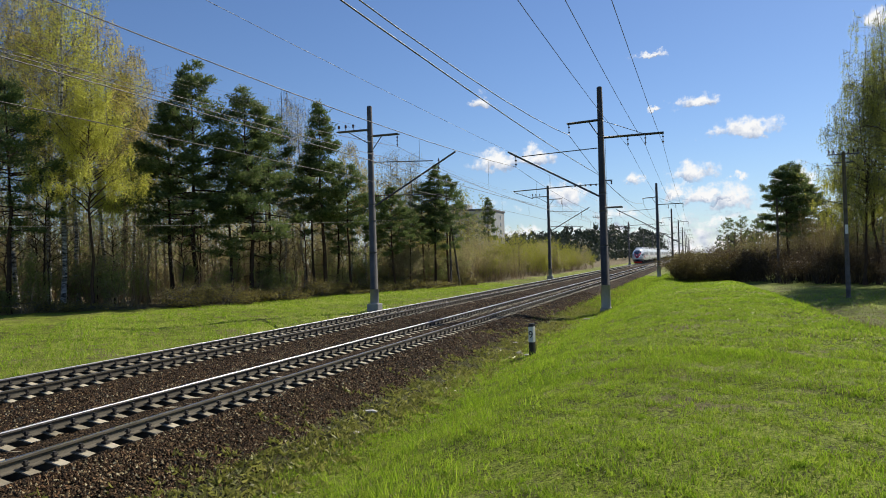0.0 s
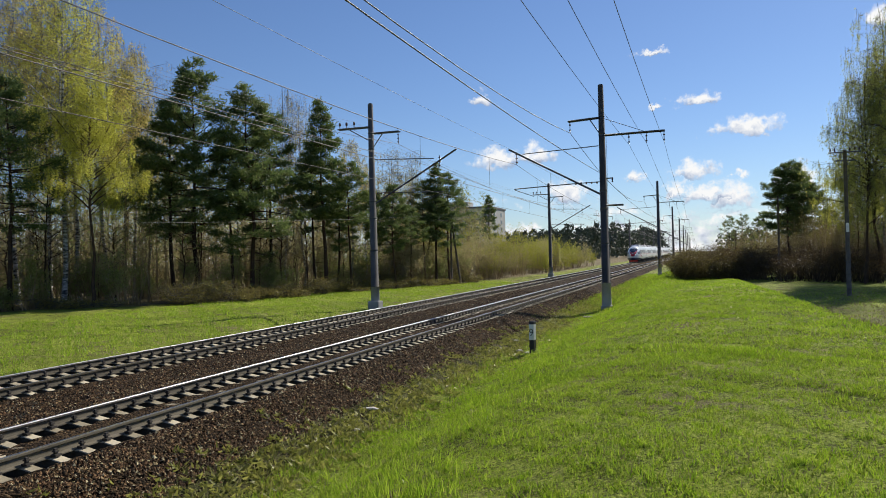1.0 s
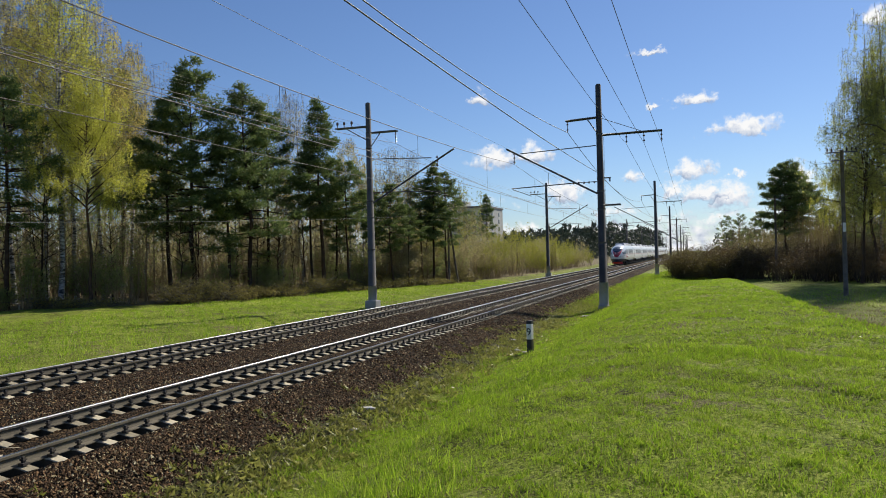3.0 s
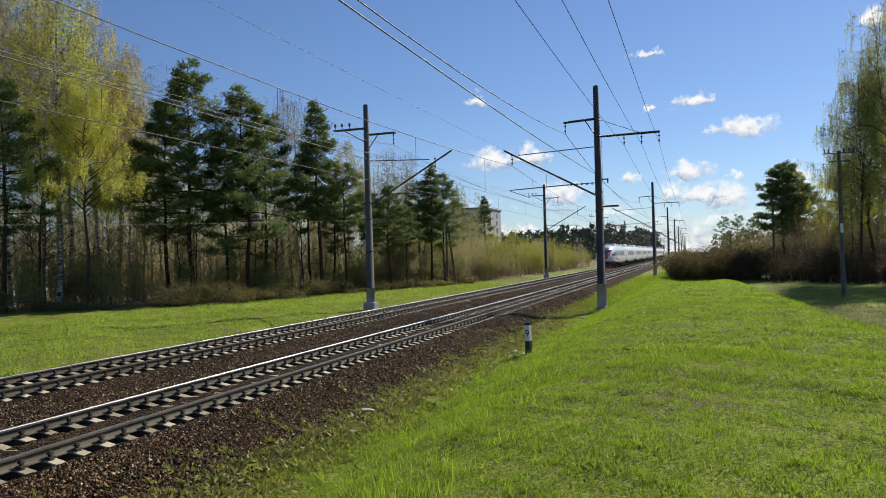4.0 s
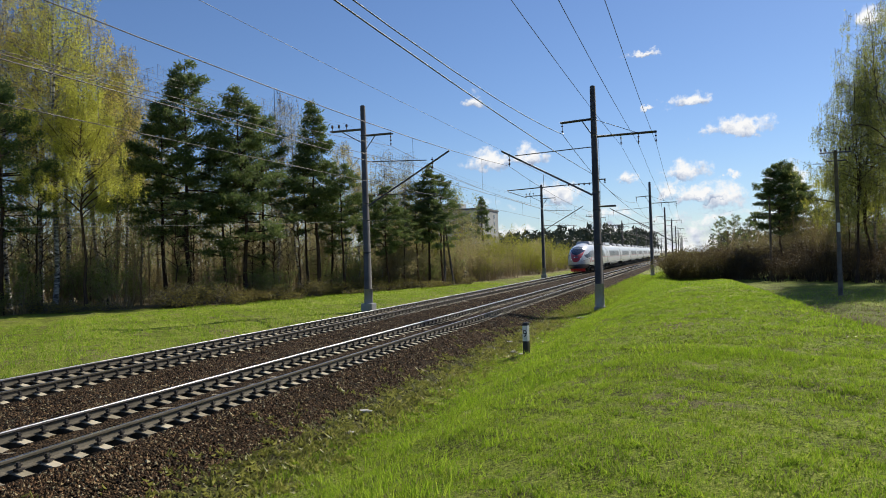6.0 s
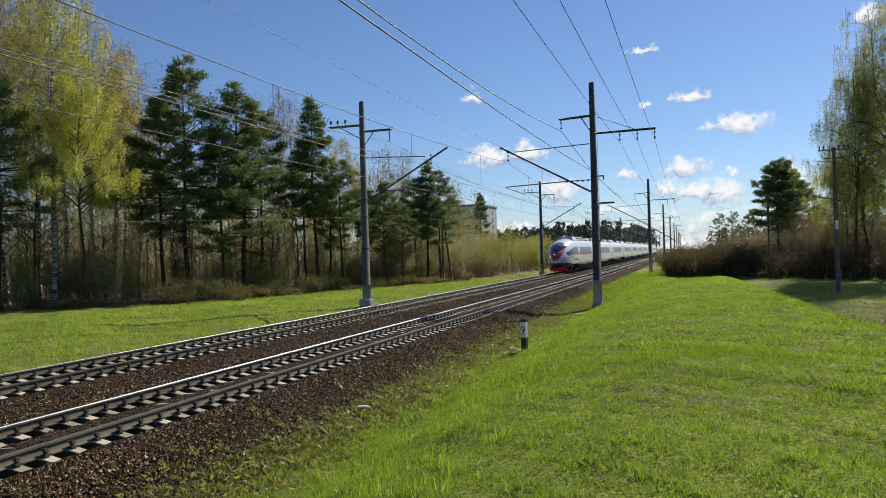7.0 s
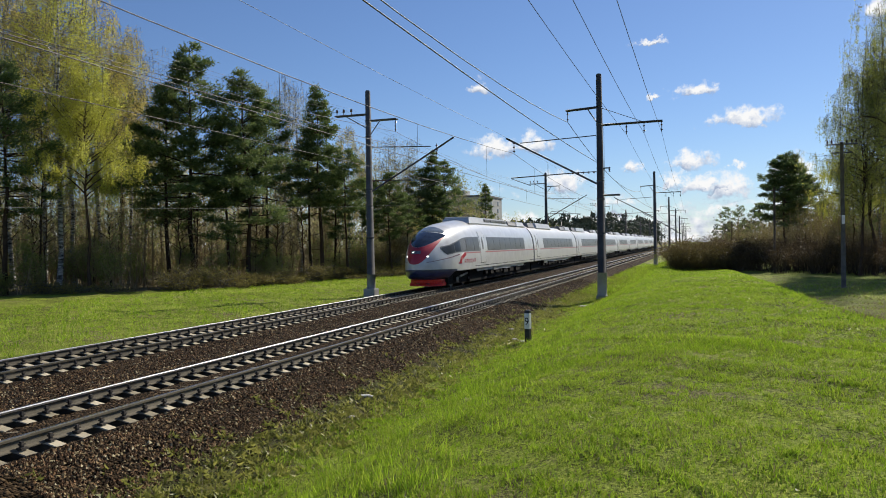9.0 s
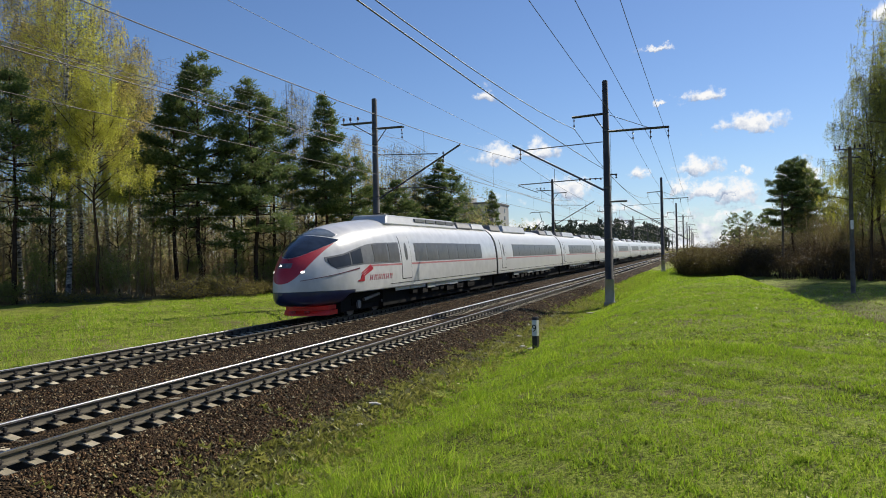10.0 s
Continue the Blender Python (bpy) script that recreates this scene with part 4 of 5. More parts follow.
M_FRONT = front_paint()
M_UPPER = glass_material("grey_upper_glass", (0.10, 0.12, 0.14), 0.08)
M_FLASH = train_paint("maroon_flash", (0.10, 0.02, 0.03), (0.16, 0.03, 0.045), 0.4)
M_NAME = train_paint("pale_red_lettering", (0.45, 0.10, 0.12), (0.55, 0.16, 0.17), 0.4)
M_ROOF = train_paint("dull_roof_paint", (0.42, 0.43, 0.44), (0.55, 0.55, 0.55), 0.45)
M_DECK = surface("dark_roof_deck", (0.10, 0.10, 0.105), (0.2, 0.2, 0.2), 3.0, 0.6)
TRAIN = build_train()

# ---- plants ----
M_PINE = leafy("pine_needles", (0.055, 0.092, 0.032), (0.13, 0.185, 0.055), (0.25, 0.28, 0.10), 0.5)
M_BIRCH = leafy("young_birch_leaves", (0.36, 0.37, 0.045), (0.54, 0.54, 0.085), (0.68, 0.66, 0.17), 0.72)
M_RIGHT = leafy("olive_birch_leaves", (0.25, 0.265, 0.05), (0.41, 0.43, 0.09), (0.56, 0.56, 0.17), 0.74)
M_CATKIN = leafy("brownish_birch_buds", (0.34, 0.28, 0.07), (0.50, 0.42, 0.12), (0.62, 0.54, 0.19), 0.74)
M_SHRUB = leafy("young_shrub_leaves", (0.20, 0.215, 0.03), (0.35, 0.36, 0.05), (0.52, 0.48, 0.10), 0.5)
M_RUSSET = leafy("russet_buds", (0.27, 0.235, 0.11), (0.41, 0.36, 0.175), (0.52, 0.46, 0.24), 0.72)
M_TWIG = leafy("brown_twigs", (0.17, 0.125, 0.07), (0.29, 0.22, 0.125), (0.40, 0.32, 0.20), 0.2, 0.8)
M_GREYTWIG = leafy("grey_twigs", (0.06, 0.05, 0.04), (0.11, 0.095, 0.075), (0.17, 0.15, 0.12), 0.0, 0.8)
M_BLADE = leafy("grass_blades", (0.115, 0.215, 0.012), (0.28, 0.43, 0.023), (0.50, 0.60, 0.075), 0.53, 0.42, 0.3)
M_WEED = leafy("dull_green_weeds", (0.17, 0.205, 0.06), (0.28, 0.32, 0.10), (0.40, 0.42, 0.16), 0.7)
M_DITCH = leafy("yellow_green_ditch_weeds", (0.08, 0.09, 0.02), (0.23, 0.24, 0.05), (0.45, 0.43, 0.12), 0.5, 0.4)
M_OLIVE = leafy("olive_brown_buds", (0.06, 0.045, 0.018), (0.14, 0.11, 0.035), (0.24, 0.20, 0.06), 0.4)
# darker twigs and buds for the right-hand bushes, backlight shade painted in
M_DARKTWIG = leafy("backlit_brown_twigs", (0.03, 0.02, 0.015), (0.065, 0.046, 0.033), (0.12, 0.09, 0.06), 0.0, 0.8)
M_DARKBUD = leafy("backlit_russet_buds", (0.05, 0.03, 0.018), (0.11, 0.07, 0.03), (0.19, 0.14, 0.055), 0.35)
M_CLOVER = leafy("low_broad_leaves", (0.07, 0.10, 0.014), (0.19, 0.25, 0.025), (0.40, 0.42, 0.08), 0.45, 0.45, 0.3)
M_FRESH = leafy("fresh_grass_tufts", (0.09, 0.145, 0.012), (0.23, 0.325, 0.02), (0.52, 0.58, 0.10), 0.5, 0.38, 0.35)
M_LITTER = leafy("brown_olive_leaves", (0.13, 0.10, 0.035), (0.24, 0.20, 0.06), (0.36, 0.34, 0.08), 0.45)
M_STRAW = leafy("dry_stalks", (0.18, 0.14, 0.07), (0.28, 0.22, 0.12), (0.4, 0.33, 0.2), 0.2)
# greyed and lightened needles: the distance haze is in the colour
M_FARWOOD = leafy("hazy_far_conifers", (0.03, 0.045, 0.032), (0.055, 0.075, 0.05), (0.10, 0.115, 0.075), 0.2)
M_BARK = surface("brown_pine_bark", (0.030, 0.020, 0.014), (0.10, 0.062, 0.04), 3.0, 0.9, 0, 0.9, 25, 0.2)


def birch_bark():
    m, t, p = nodes_of("white_birch_bark")
    co = add(t, "ShaderNodeTexCoord").outputs["Object"]
    flat = add(t, "ShaderNodeMapping", {"Vector": co, "Scale": (1.2, 1.2, 5.0)}).outputs[0]
    f = noise_of(t, 2.2, 5.0, 0.65, vector=flat)
    t.links.new(ramp(t, f, [(0.38, (0.03, 0.027, 0.024)), (0.47, (0.22, 0.21, 0.19)), (0.60, (0.52, 0.50, 0.46))]), p.inputs["Base Color"])
    p.inputs["Roughness"].default_value = 0.8
    bumped(t, p, f, 0.4, 0.02)
    return m


M_WBARK = birch_bark()


class Sprigs:
    """Gathers small triangles: leaves, needles, blades and twigs."""

    def __init__(self):
        self.v, self.mi = [], []

    def leaves(self, c, d, length, width, rng, index=0):
        """A triangle from each place c along d."""
        n = len(c)
        d = d / (np.linalg.norm(d, axis=1, keepdims=True) + 1e-9)
        s = np.cross(d, rng.normal(size=(n, 3)))
        s /= np.linalg.norm(s, axis=1, keepdims=True) + 1e-9
        L, W = np.broadcast_to(length, n)[:, None], np.broadcast_to(width, n)[:, None]
        self.v.append(np.stack([c - s * W / 2, c + s * W / 2, c + d * L], 1))
        self.mi.append(np.full(n, index))

    def twigs(self, a, b, width, rng, index=0):
        """Thin tapering blades from a to b."""
        self.leaves(a, b - a, np.linalg.norm(b - a, axis=1), width, rng, index)

    def mesh(self, name, mats):
        v = np.concatenate(self.v)
        n = len(v)
        return mesh_of(name, v.reshape(-1, 3), np.arange(n * 3).reshape(n, 3), mats, False, np.concatenate(self.mi))


def unit(rng, n):
    d = rng.normal(size=(n, 3))
    return d / np.linalg.norm(d, axis=1, keepdims=True)


def trunk_path(h, rng, bend=0.25, n=9):
    x = np.cumsum(rng.normal(0, bend / n, n + 1))
    y = np.cumsum(rng.normal(0, bend / n, n + 1))
    x, y = x - x[0], y - y[0]
    return [Vector((x[i], y[i], h * i / n - (0.35 if i == 0 else 0))) for i in range(n + 1)]


def along(path, u):
    k = min(int(u * (len(path) - 1)), len(path) - 2)
    f = u * (len(path) - 1) - k
    return np.array(path[k].lerp(path[k + 1], f))


def limb(bm, a, d, length, r, rng, rise=0.0, n=5, sides=3):
    """A curved limb; returns its points."""
    pts = [np.array(a)]
    d = np.array(d, float)
    for i in range(n):
        d = d + rng.normal(0, 0.13, 3) + np.array([0, 0, rise / n])
        d /= np.linalg.norm(d)
        pts.append(pts[-1] + d * length / n)
    tube(bm, pts, [r * (1 - 0.85 * i / n) for i in range(n + 1)], sides, False)
    return pts


def make_pine(seed, h, crown0, spread, limbs=62, pads=8, needles=11, top=0.6, low=0.6):
    """Scots pine: bare lower trunk with dead stubs, layered crown of shelves made of needle tufts."""
    rng = np.random.default_rng(seed)
    t = thing("pine_tree", None, "", "tree")
    path = trunk_path(h, rng, 0.7)
    r0 = 0.0115 * h
    bm = bmesh.new()
    tube(bm, path, [r0 * (1.25 if i == 0 else 1) * (1 - 0.9 * i / 9) for i in range(10)], 10)
    for _ in range(16):
        u = rng.uniform(0.10, crown0 + 0.12)
        ang = rng.uniform(0, 6.28)
        limb(bm, along(path, u), (math.cos(ang), math.sin(ang), -0.05), rng.uniform(0.4, 1.9), 0.03, rng, -0.2, 3)
    sp = Sprigs()
    tufts, ways = [], []
    for k in range(limbs):
        u = crown0 + (0.985 - crown0) * ((k + rng.random()) / limbs) ** 0.9
        u = min(0.99, round(u * 13) / 13 + rng.normal(0, 0.024))    # limbs grow in whorls
        q = max(0.0, (u - crown0) / (1 - crown0))
        prof = (low + (1 - low) * q / 0.3) if q < 0.3 else (1 - (q - 0.3) / 0.73) ** top
        L = max(0.4, spread * prof * rng.uniform(0.55, 1.25))
        ang = k * 2.4 + rng.uniform(-0.5, 0.5)
        out = np.array([math.cos(ang), math.sin(ang), 0.0])
        pts = limb(bm, along(path, u), (out[0], out[1], -0.1 + 0.5 * q), L, 0.02 + 0.012 * L, rng, 0.4 - 0.3 * (1 - q))
        P = np.array(pts)
        n = max(3, int(pads * (0.4 + L / spread)))
        f = 0.3 + 0.7 * rng.random(n) ** 0.75
        f[0] = 0.99
        i = np.minimum((f * 5).astype(int), 4)
        base = P[i] + (P[i + 1] - P[i]) * (f * 5 - i)[:, None]
        across = np.array([-out[1], out[0], 0.0]) * rng.choice([-1, 1], n)[:, None] + out * rng.uniform(0.2, 0.9, n)[:, None]
        reach = (0.12 + 0.42 * L * (1.15 - f) * rng.uniform(0.4, 1.2, n))[:, None]
        tip = base + across * reach + np.array([0, 0, 0.1]) * rng.random((n, 1))
        sp.twigs(base, tip, 0.035, rng, 1)
        for w in (0.45, 1.0):
            tufts.append(base * (1 - w) + tip * w)
            ways.append(np.repeat(out[None], n, 0) * 0.45 + across * 0.2)
    c, d = np.concatenate(tufts), np.concatenate(ways)
    m = needles
    c, d = np.repeat(c, m, 0), np.repeat(d, m, 0)
    c = c + rng.normal(0, 1, (len(c), 3)) * np.array([0.20, 0.20, 0.13])
    d = unit(rng, len(c)) * np.array([1, 1, 0.7]) + d + np.array([0, 0, 0.45])
    sp.leaves(c, d, rng.uniform(0.18, 0.36, len(c)), rng.uniform(0.06, 0.115, len(c)), rng)
    part("trunk", bm, M_BARK, t)
    part("crown", sp.mesh("crown", [M_PINE, M_GREYTWIG]), None, t)
    return t


def make_birch(seed, h, crown0, spread, leaf, per=10, weep=0.7, bark=None, limbs=34, name="birch_tree", fans=5, strands=5, fork=False, size=1.0):
    """Birch in early leaf: slender trunk, rising limbs, and fans of hanging twigs with small leaves."""
    rng = np.random.default_rng(seed)
    t = thing(name, None, "", "tree")
    path = trunk_path(h, rng, 1.2)
    bm = bmesh.new()
    r0 = 0.0075 * h
    tube(bm, path, [r0 * (1.2 if i == 0 else 1) * (1 - 0.93 * i / 9) for i in range(10)], 8)
    stems = [path]
    if fork:
        k = int(9 * crown0)
        lean = Vector((rng.normal(0, 0.10), rng.normal(0, 0.10), 0))
        second = [path[i] + lean * (h * (i - k) / 9) for i in range(k, 10)]
        tube(bm, second, [r0 * 0.7 * (1 - 0.93 * i / 9) for i in range(k, 10)], 7)
        stems.append([path[0].lerp(second[0], i / k) for i in range(k)] + second)
    sp = Sprigs()
    for k in range(limbs):
        u = crown0 + (0.97 - crown0) * (k + rng.random()) / limbs
        q = (u - crown0) / (1 - crown0)
        L = spread * (0.30 + 0.9 * math.sin(min(1.0, q * 1.1 + 0.22) * math.pi) ** 0.8) * rng.uniform(0.55, 1.3)
        ang = k * 2.4 + rng.uniform(-0.6, 0.6)
        pts = limb(bm, along(stems[k % len(stems)], u), (math.cos(ang), math.sin(ang), 0.9), L, 0.012 + 0.012 * L, rng, -0.45)
        P = np.array(pts)
        n = max(2, int(fans * (0.45 + 0.6 * L / spread)))
        f = 0.35 + 0.65 * rng.random(n)
        f[0] = 0.99
        i = np.minimum((f * 5).astype(int), 4)
        a = P[i] + (P[i + 1] - P[i]) * (f * 5 - i)[:, None]
        b = a + rng.normal(0, 0.28, (n, 3)) + np.array([math.cos(ang), math.sin(ang), 0.35]) * 0.35
        sp.twigs(a, b, 0.03, rng, 1)
        b = np.repeat(b, strands, 0)
        c0 = b + rng.normal(0, 0.20, b.shape)
        sp.twigs(b, c0, 0.016, rng, 1)
        drop = rng.uniform(0.35, 1.7, len(b)) * weep
        c = c0 + np.stack([rng.normal(0, 0.10, len(b)), rng.normal(0, 0.10, len(b)), -drop], 1)
        sp.twigs(c0, c, 0.015, rng, 1)
        if per:
            w = rng.random((len(b), per, 1)) ** 0.8
            pos = (c0[:, None] * (1 - w) + c[:, None] * w + rng.normal(0, 0.065, (len(b), per, 3))).reshape(-1, 3)
            sp.leaves(pos, unit(rng, len(pos)) + np.array([0, 0, -0.6]), size * rng.uniform(0.06, 0.12, len(pos)), size * rng.uniform(0.04, 0.075, len(pos)), rng)
    part("trunk", bm, bark or M_WBARK, t)
    part("crown", sp.mesh("crown", [leaf, M_GREYTWIG]), None, t)
    return t


def thicket(name, spots, mats, label, seed, leafiness=1.0, category="bushes", lean=0.25, stems=14, twigs=9, leaf=(0.06, 0.13), up=0.2, side=0.32, low=1.0):
    """Shrubs as one mass: many stems, side twigs and small leaves. spots: x, y, height, radius."""
    rng = np.random.default_rng(seed)
    sp = Sprigs()
    for x, y, h, r in spots:
        z0 = float(ground_z(x, y)) - 0.1
        n = stems
        a = np.stack([x + rng.normal(0, r * 0.25, n), y + rng.normal(0, r * 0.25, n), np.full(n, z0)], 1)
        top = np.stack([a[:, 0] + rng.normal(0, r * 0.55, n), a[:, 1] + rng.normal(0, r * 0.55, n), z0 + h * rng.uniform(0.55, 1.0, n)], 1)
        mid = (a + top) / 2 + rng.normal(0, lean * 0.4, (n, 3))
        sp.twigs(a, mid, 0.05 + 0.008 * h, rng, 1)
        sp.twigs(a * 0.45 + mid * 0.55, top, 0.04 + 0.004 * h, rng, 1)
        w = rng.random((n, twigs, 1)) ** 0.7
        foot = a * (1 - low) + mid * low
        b = (foot[:, None] * (1 - w) + top[:, None] * w).reshape(-1, 3)
        c = b + np.stack([rng.normal(0, side * r, len(b)), rng.normal(0, side * r, len(b)), rng.uniform(0.05, up * h + 0.2, len(b))], 1)
        sp.twigs(b, c, 0.028, rng, 1)
        m = int(10 * leafiness)
        if m:
            w = rng.random((len(b), m, 1)) ** 0.6
            pos = (b[:, None] * (1 - w) + c[:, None] * w).reshape(-1, 3) + rng.normal(0, 0.09 * r, (len(b) * m, 3))
            sp.leaves(pos, unit(rng, len(pos)) + np.array([0, 0, 0.3]), rng.uniform(*leaf, len(pos)), rng.uniform(leaf[0] * 0.7, leaf[1] * 0.7, len(pos)), rng)
    return tagged(new(name, sp.mesh(name, mats)), label, category, kind="stuff")


def edge_x(y):
    return interp(y, EDGE)


def stand(ob, x, y, size=1.0, turn=0.0, label="", group="", first=False, lean=0.0):
    """Puts a tree, or a copy of it, on the ground."""
    k = size if first else size / ob.scale[0]
    m = Matrix.Translation((x, y, float(ground_z(x, y)))) @ Euler((radians(lean), 0, radians(turn))).to_matrix().to_4x4() @ Matrix.Diagonal((k, k, k, 1))
    if first:
        ob.matrix_basis = m
        ob.scale = (size, size, size)
    else:
        ob = copy_thing(ob, m)
    if label:
        ob["label"] = label
    if group:
        ob["group"] = group
    return ob


def build_trees():
    g1, g2 = "pines at the wood's edge", "birches in young leaf"
    H = 16.0
    pines = [make_pine(21, H, 0.24, 3.7, 78, 11, 13, 0.75, 0.7), make_pine(22, H, 0.38, 3.4, 60, 11, 13, 0.7), make_pine(23, H, 0.36, 2.2, 66, 10, 12, 0.85, 0.8), make_pine(24, H, 0.50, 3.4, 44, 11, 13, 0.5),
             make_pine(25, H, 0.44, 4.0, 84, 15, 17, 0.42, 0.75), make_pine(26, H, 0.15, 3.6, 50, 9, 10)]
    bir = [make_birch(31, H, 0.36, 2.2, M_BIRCH, 10, 0.75, None, 46, strands=7, fork=True, size=0.9), make_birch(32, H, 0.40, 2.1, M_CATKIN, 15, 0.8, None, 44, strands=7, size=0.85), make_birch(33, H, 0.40, 3.7, M_BIRCH, 26, 1.0, M_BARK, 44, fans=7, strands=8),
           make_birch(34, H, 0.42, 2.3, M_CATKIN, 5, 1.0, None, 38, fans=6, strands=6, size=0.8), make_birch(35, H, 0.27, 2.7, M_RIGHT, 13, 1.3, M_BARK, 46, fans=6, strands=7, fork=True)]
    bare = make_birch(36, 11.0, 0.25, 2.0, M_RUSSET, 2, 0.25, M_BARK, 26, "bare_tree", 4, 4)
    # kind, x, y, height, turn
    P, B = pines, bir
    lp, lb = "dark green scots pine with bare lower trunk, at the wood's edge", "slender birch in young yellow-green leaf, among the pines"
    rows = [(P[1], -41.4, 36.0, 14.7, 0), (P[0], -36.4, 48.0, 18.1, 0), (P[1], -37.6, 47.0, 15.0, 40), (P[0], -32.7, 50.0, 16.2, 100),
            (P[3], -32.9, 53.0, 14.5, 200), (P[3], -34.4, 50.0, 12.4, 77), (P[2], -30.0, 57.0, 16.1, 0), (P[3], -30.6, 56.0, 11.7, 10), (P[3], -28.1, 58.0, 10.8, 80), (P[1], -26.5, 64.0, 9.5, 120),
            (P[3], -25.8, 66.0, 7.6, 300), (P[2], -25.0, 71.0, 12.1, 150), (P[1], -24.2, 73.0, 11.3, 20), (P[3], -26.2, 71.0, 10.3, 33), (P[2], -50.3, 56.0, 20.4, 210),
            (P[1], -30.5, 60.0, 9.9, 250), (P[3], -27.6, 62.0, 8.6, 190)]
    used = set()

    def place(src, x, y, h, turn, label, group, base=H):
        first = src.name not in used
        used.add(src.name)
        stand(src, x, y, h / base, turn, label, group, first)
    for src, x, y, h, turn in rows:
        place(src, x, y, h, turn, lp, g1)
    for src, x, y, h, turn in [(B[0], -41.2, 40.0, 23.8, 0), (B[1], -45.6, 43.0, 24.1, 60), (B[0], -43.6, 44.0, 24.1, 140), (B[1], -46.3, 41.0, 24.3, 200), (B[2], -37.5, 39.0, 14.9, 0),
                               (B[1], -43.9, 47.0, 23.4, 120), (B[1], -44.1, 50.0, 21.6, 20), (B[3], -46.7, 55.0, 20.4, 0), (B[3], -35.6, 60.0, 18.5, 90), (B[3], -34.3, 61.0, 17.7, 180),
                               (B[1], -30.5, 63.0, 14.1, 280), (B[3], -28.7, 68.0, 13.7, 40), (B[3], -27.4, 70.0, 13.5, 30), (B[1], -30.3, 66.0, 11.5, 220), (B[3], -25.2, 80.0, 10.1, 75), (B[0], -50.7, 46.0, 26.1, 33)]:
        place(src, x, y, h, turn, lb, g2)
    # the other side of the tracks
    lr = "tall birch with hanging twigs, beside the clearing"
    for src, x, y, h, turn in [(B[4], 13.6, 73.0, 18.2, 10), (B[4], 15.0, 75.0, 21.8, 100), (B[4], 16.3, 72.0, 23.8, 300), (B[4], 18.9, 74.0, 25.5, 220), (B[2], 14.4, 80.0, 12.0, 60),
                               (B[0], 16.5, 79.0, 19.5, 200)]:
        place(src, x, y, h, turn, lr, "birches beside the clearing")
    for src, x, y, h, turn in [(P[4], 9.9, 93.0, 12.4, 0), (P[4], 12.0, 97.0, 11.0, 90), (P[5], 16.2, 86.0, 10.5, 30), (P[5], 5.6, 150.0, 9.4, 10), (P[5], 8.2, 154.0, 9.8, 60), (P[5], 10.5, 148.0, 9.0, 160), (P[5], 18.7, 88.0, 12.0, 10), (P[5], 25.0, 84.0, 14.0, 130)]:
        place(src, x, y, h, turn, "dark scots pine rising over the bushes", "pines beyond the bushes")
    for src, x, y, h, turn in [(P[2], -54.3, 200.0, 19.2, 0), (P[5], -64.0, 215.0, 15.5, 80), (P[5], -52.0, 180.0, 12.5, 10)]:
        place(src, x, y, h, turn, "dark conifer in front of the apartment building", "conifers by the building")
    rng = random.Random(8)
    n = 0
    lbare = "bare young tree with thin brown twigs in the undergrowth"
    while n < 38:
        y = rng.uniform(34, 82)
        x = edge_x(y) - rng.uniform(0.6, 11)
        place(bare, x, y, rng.uniform(6.0, 11.0), rng.uniform(0, 360), lbare, "bare young trees", 11.0)
        n += 1
    for _ in range(9):
        place(bare, rng.uniform(1.5, 14), rng.uniform(88, 118), rng.uniform(5.5, 8.5), rng.uniform(0, 360), lbare, "bare young trees", 11.0)


build_trees()


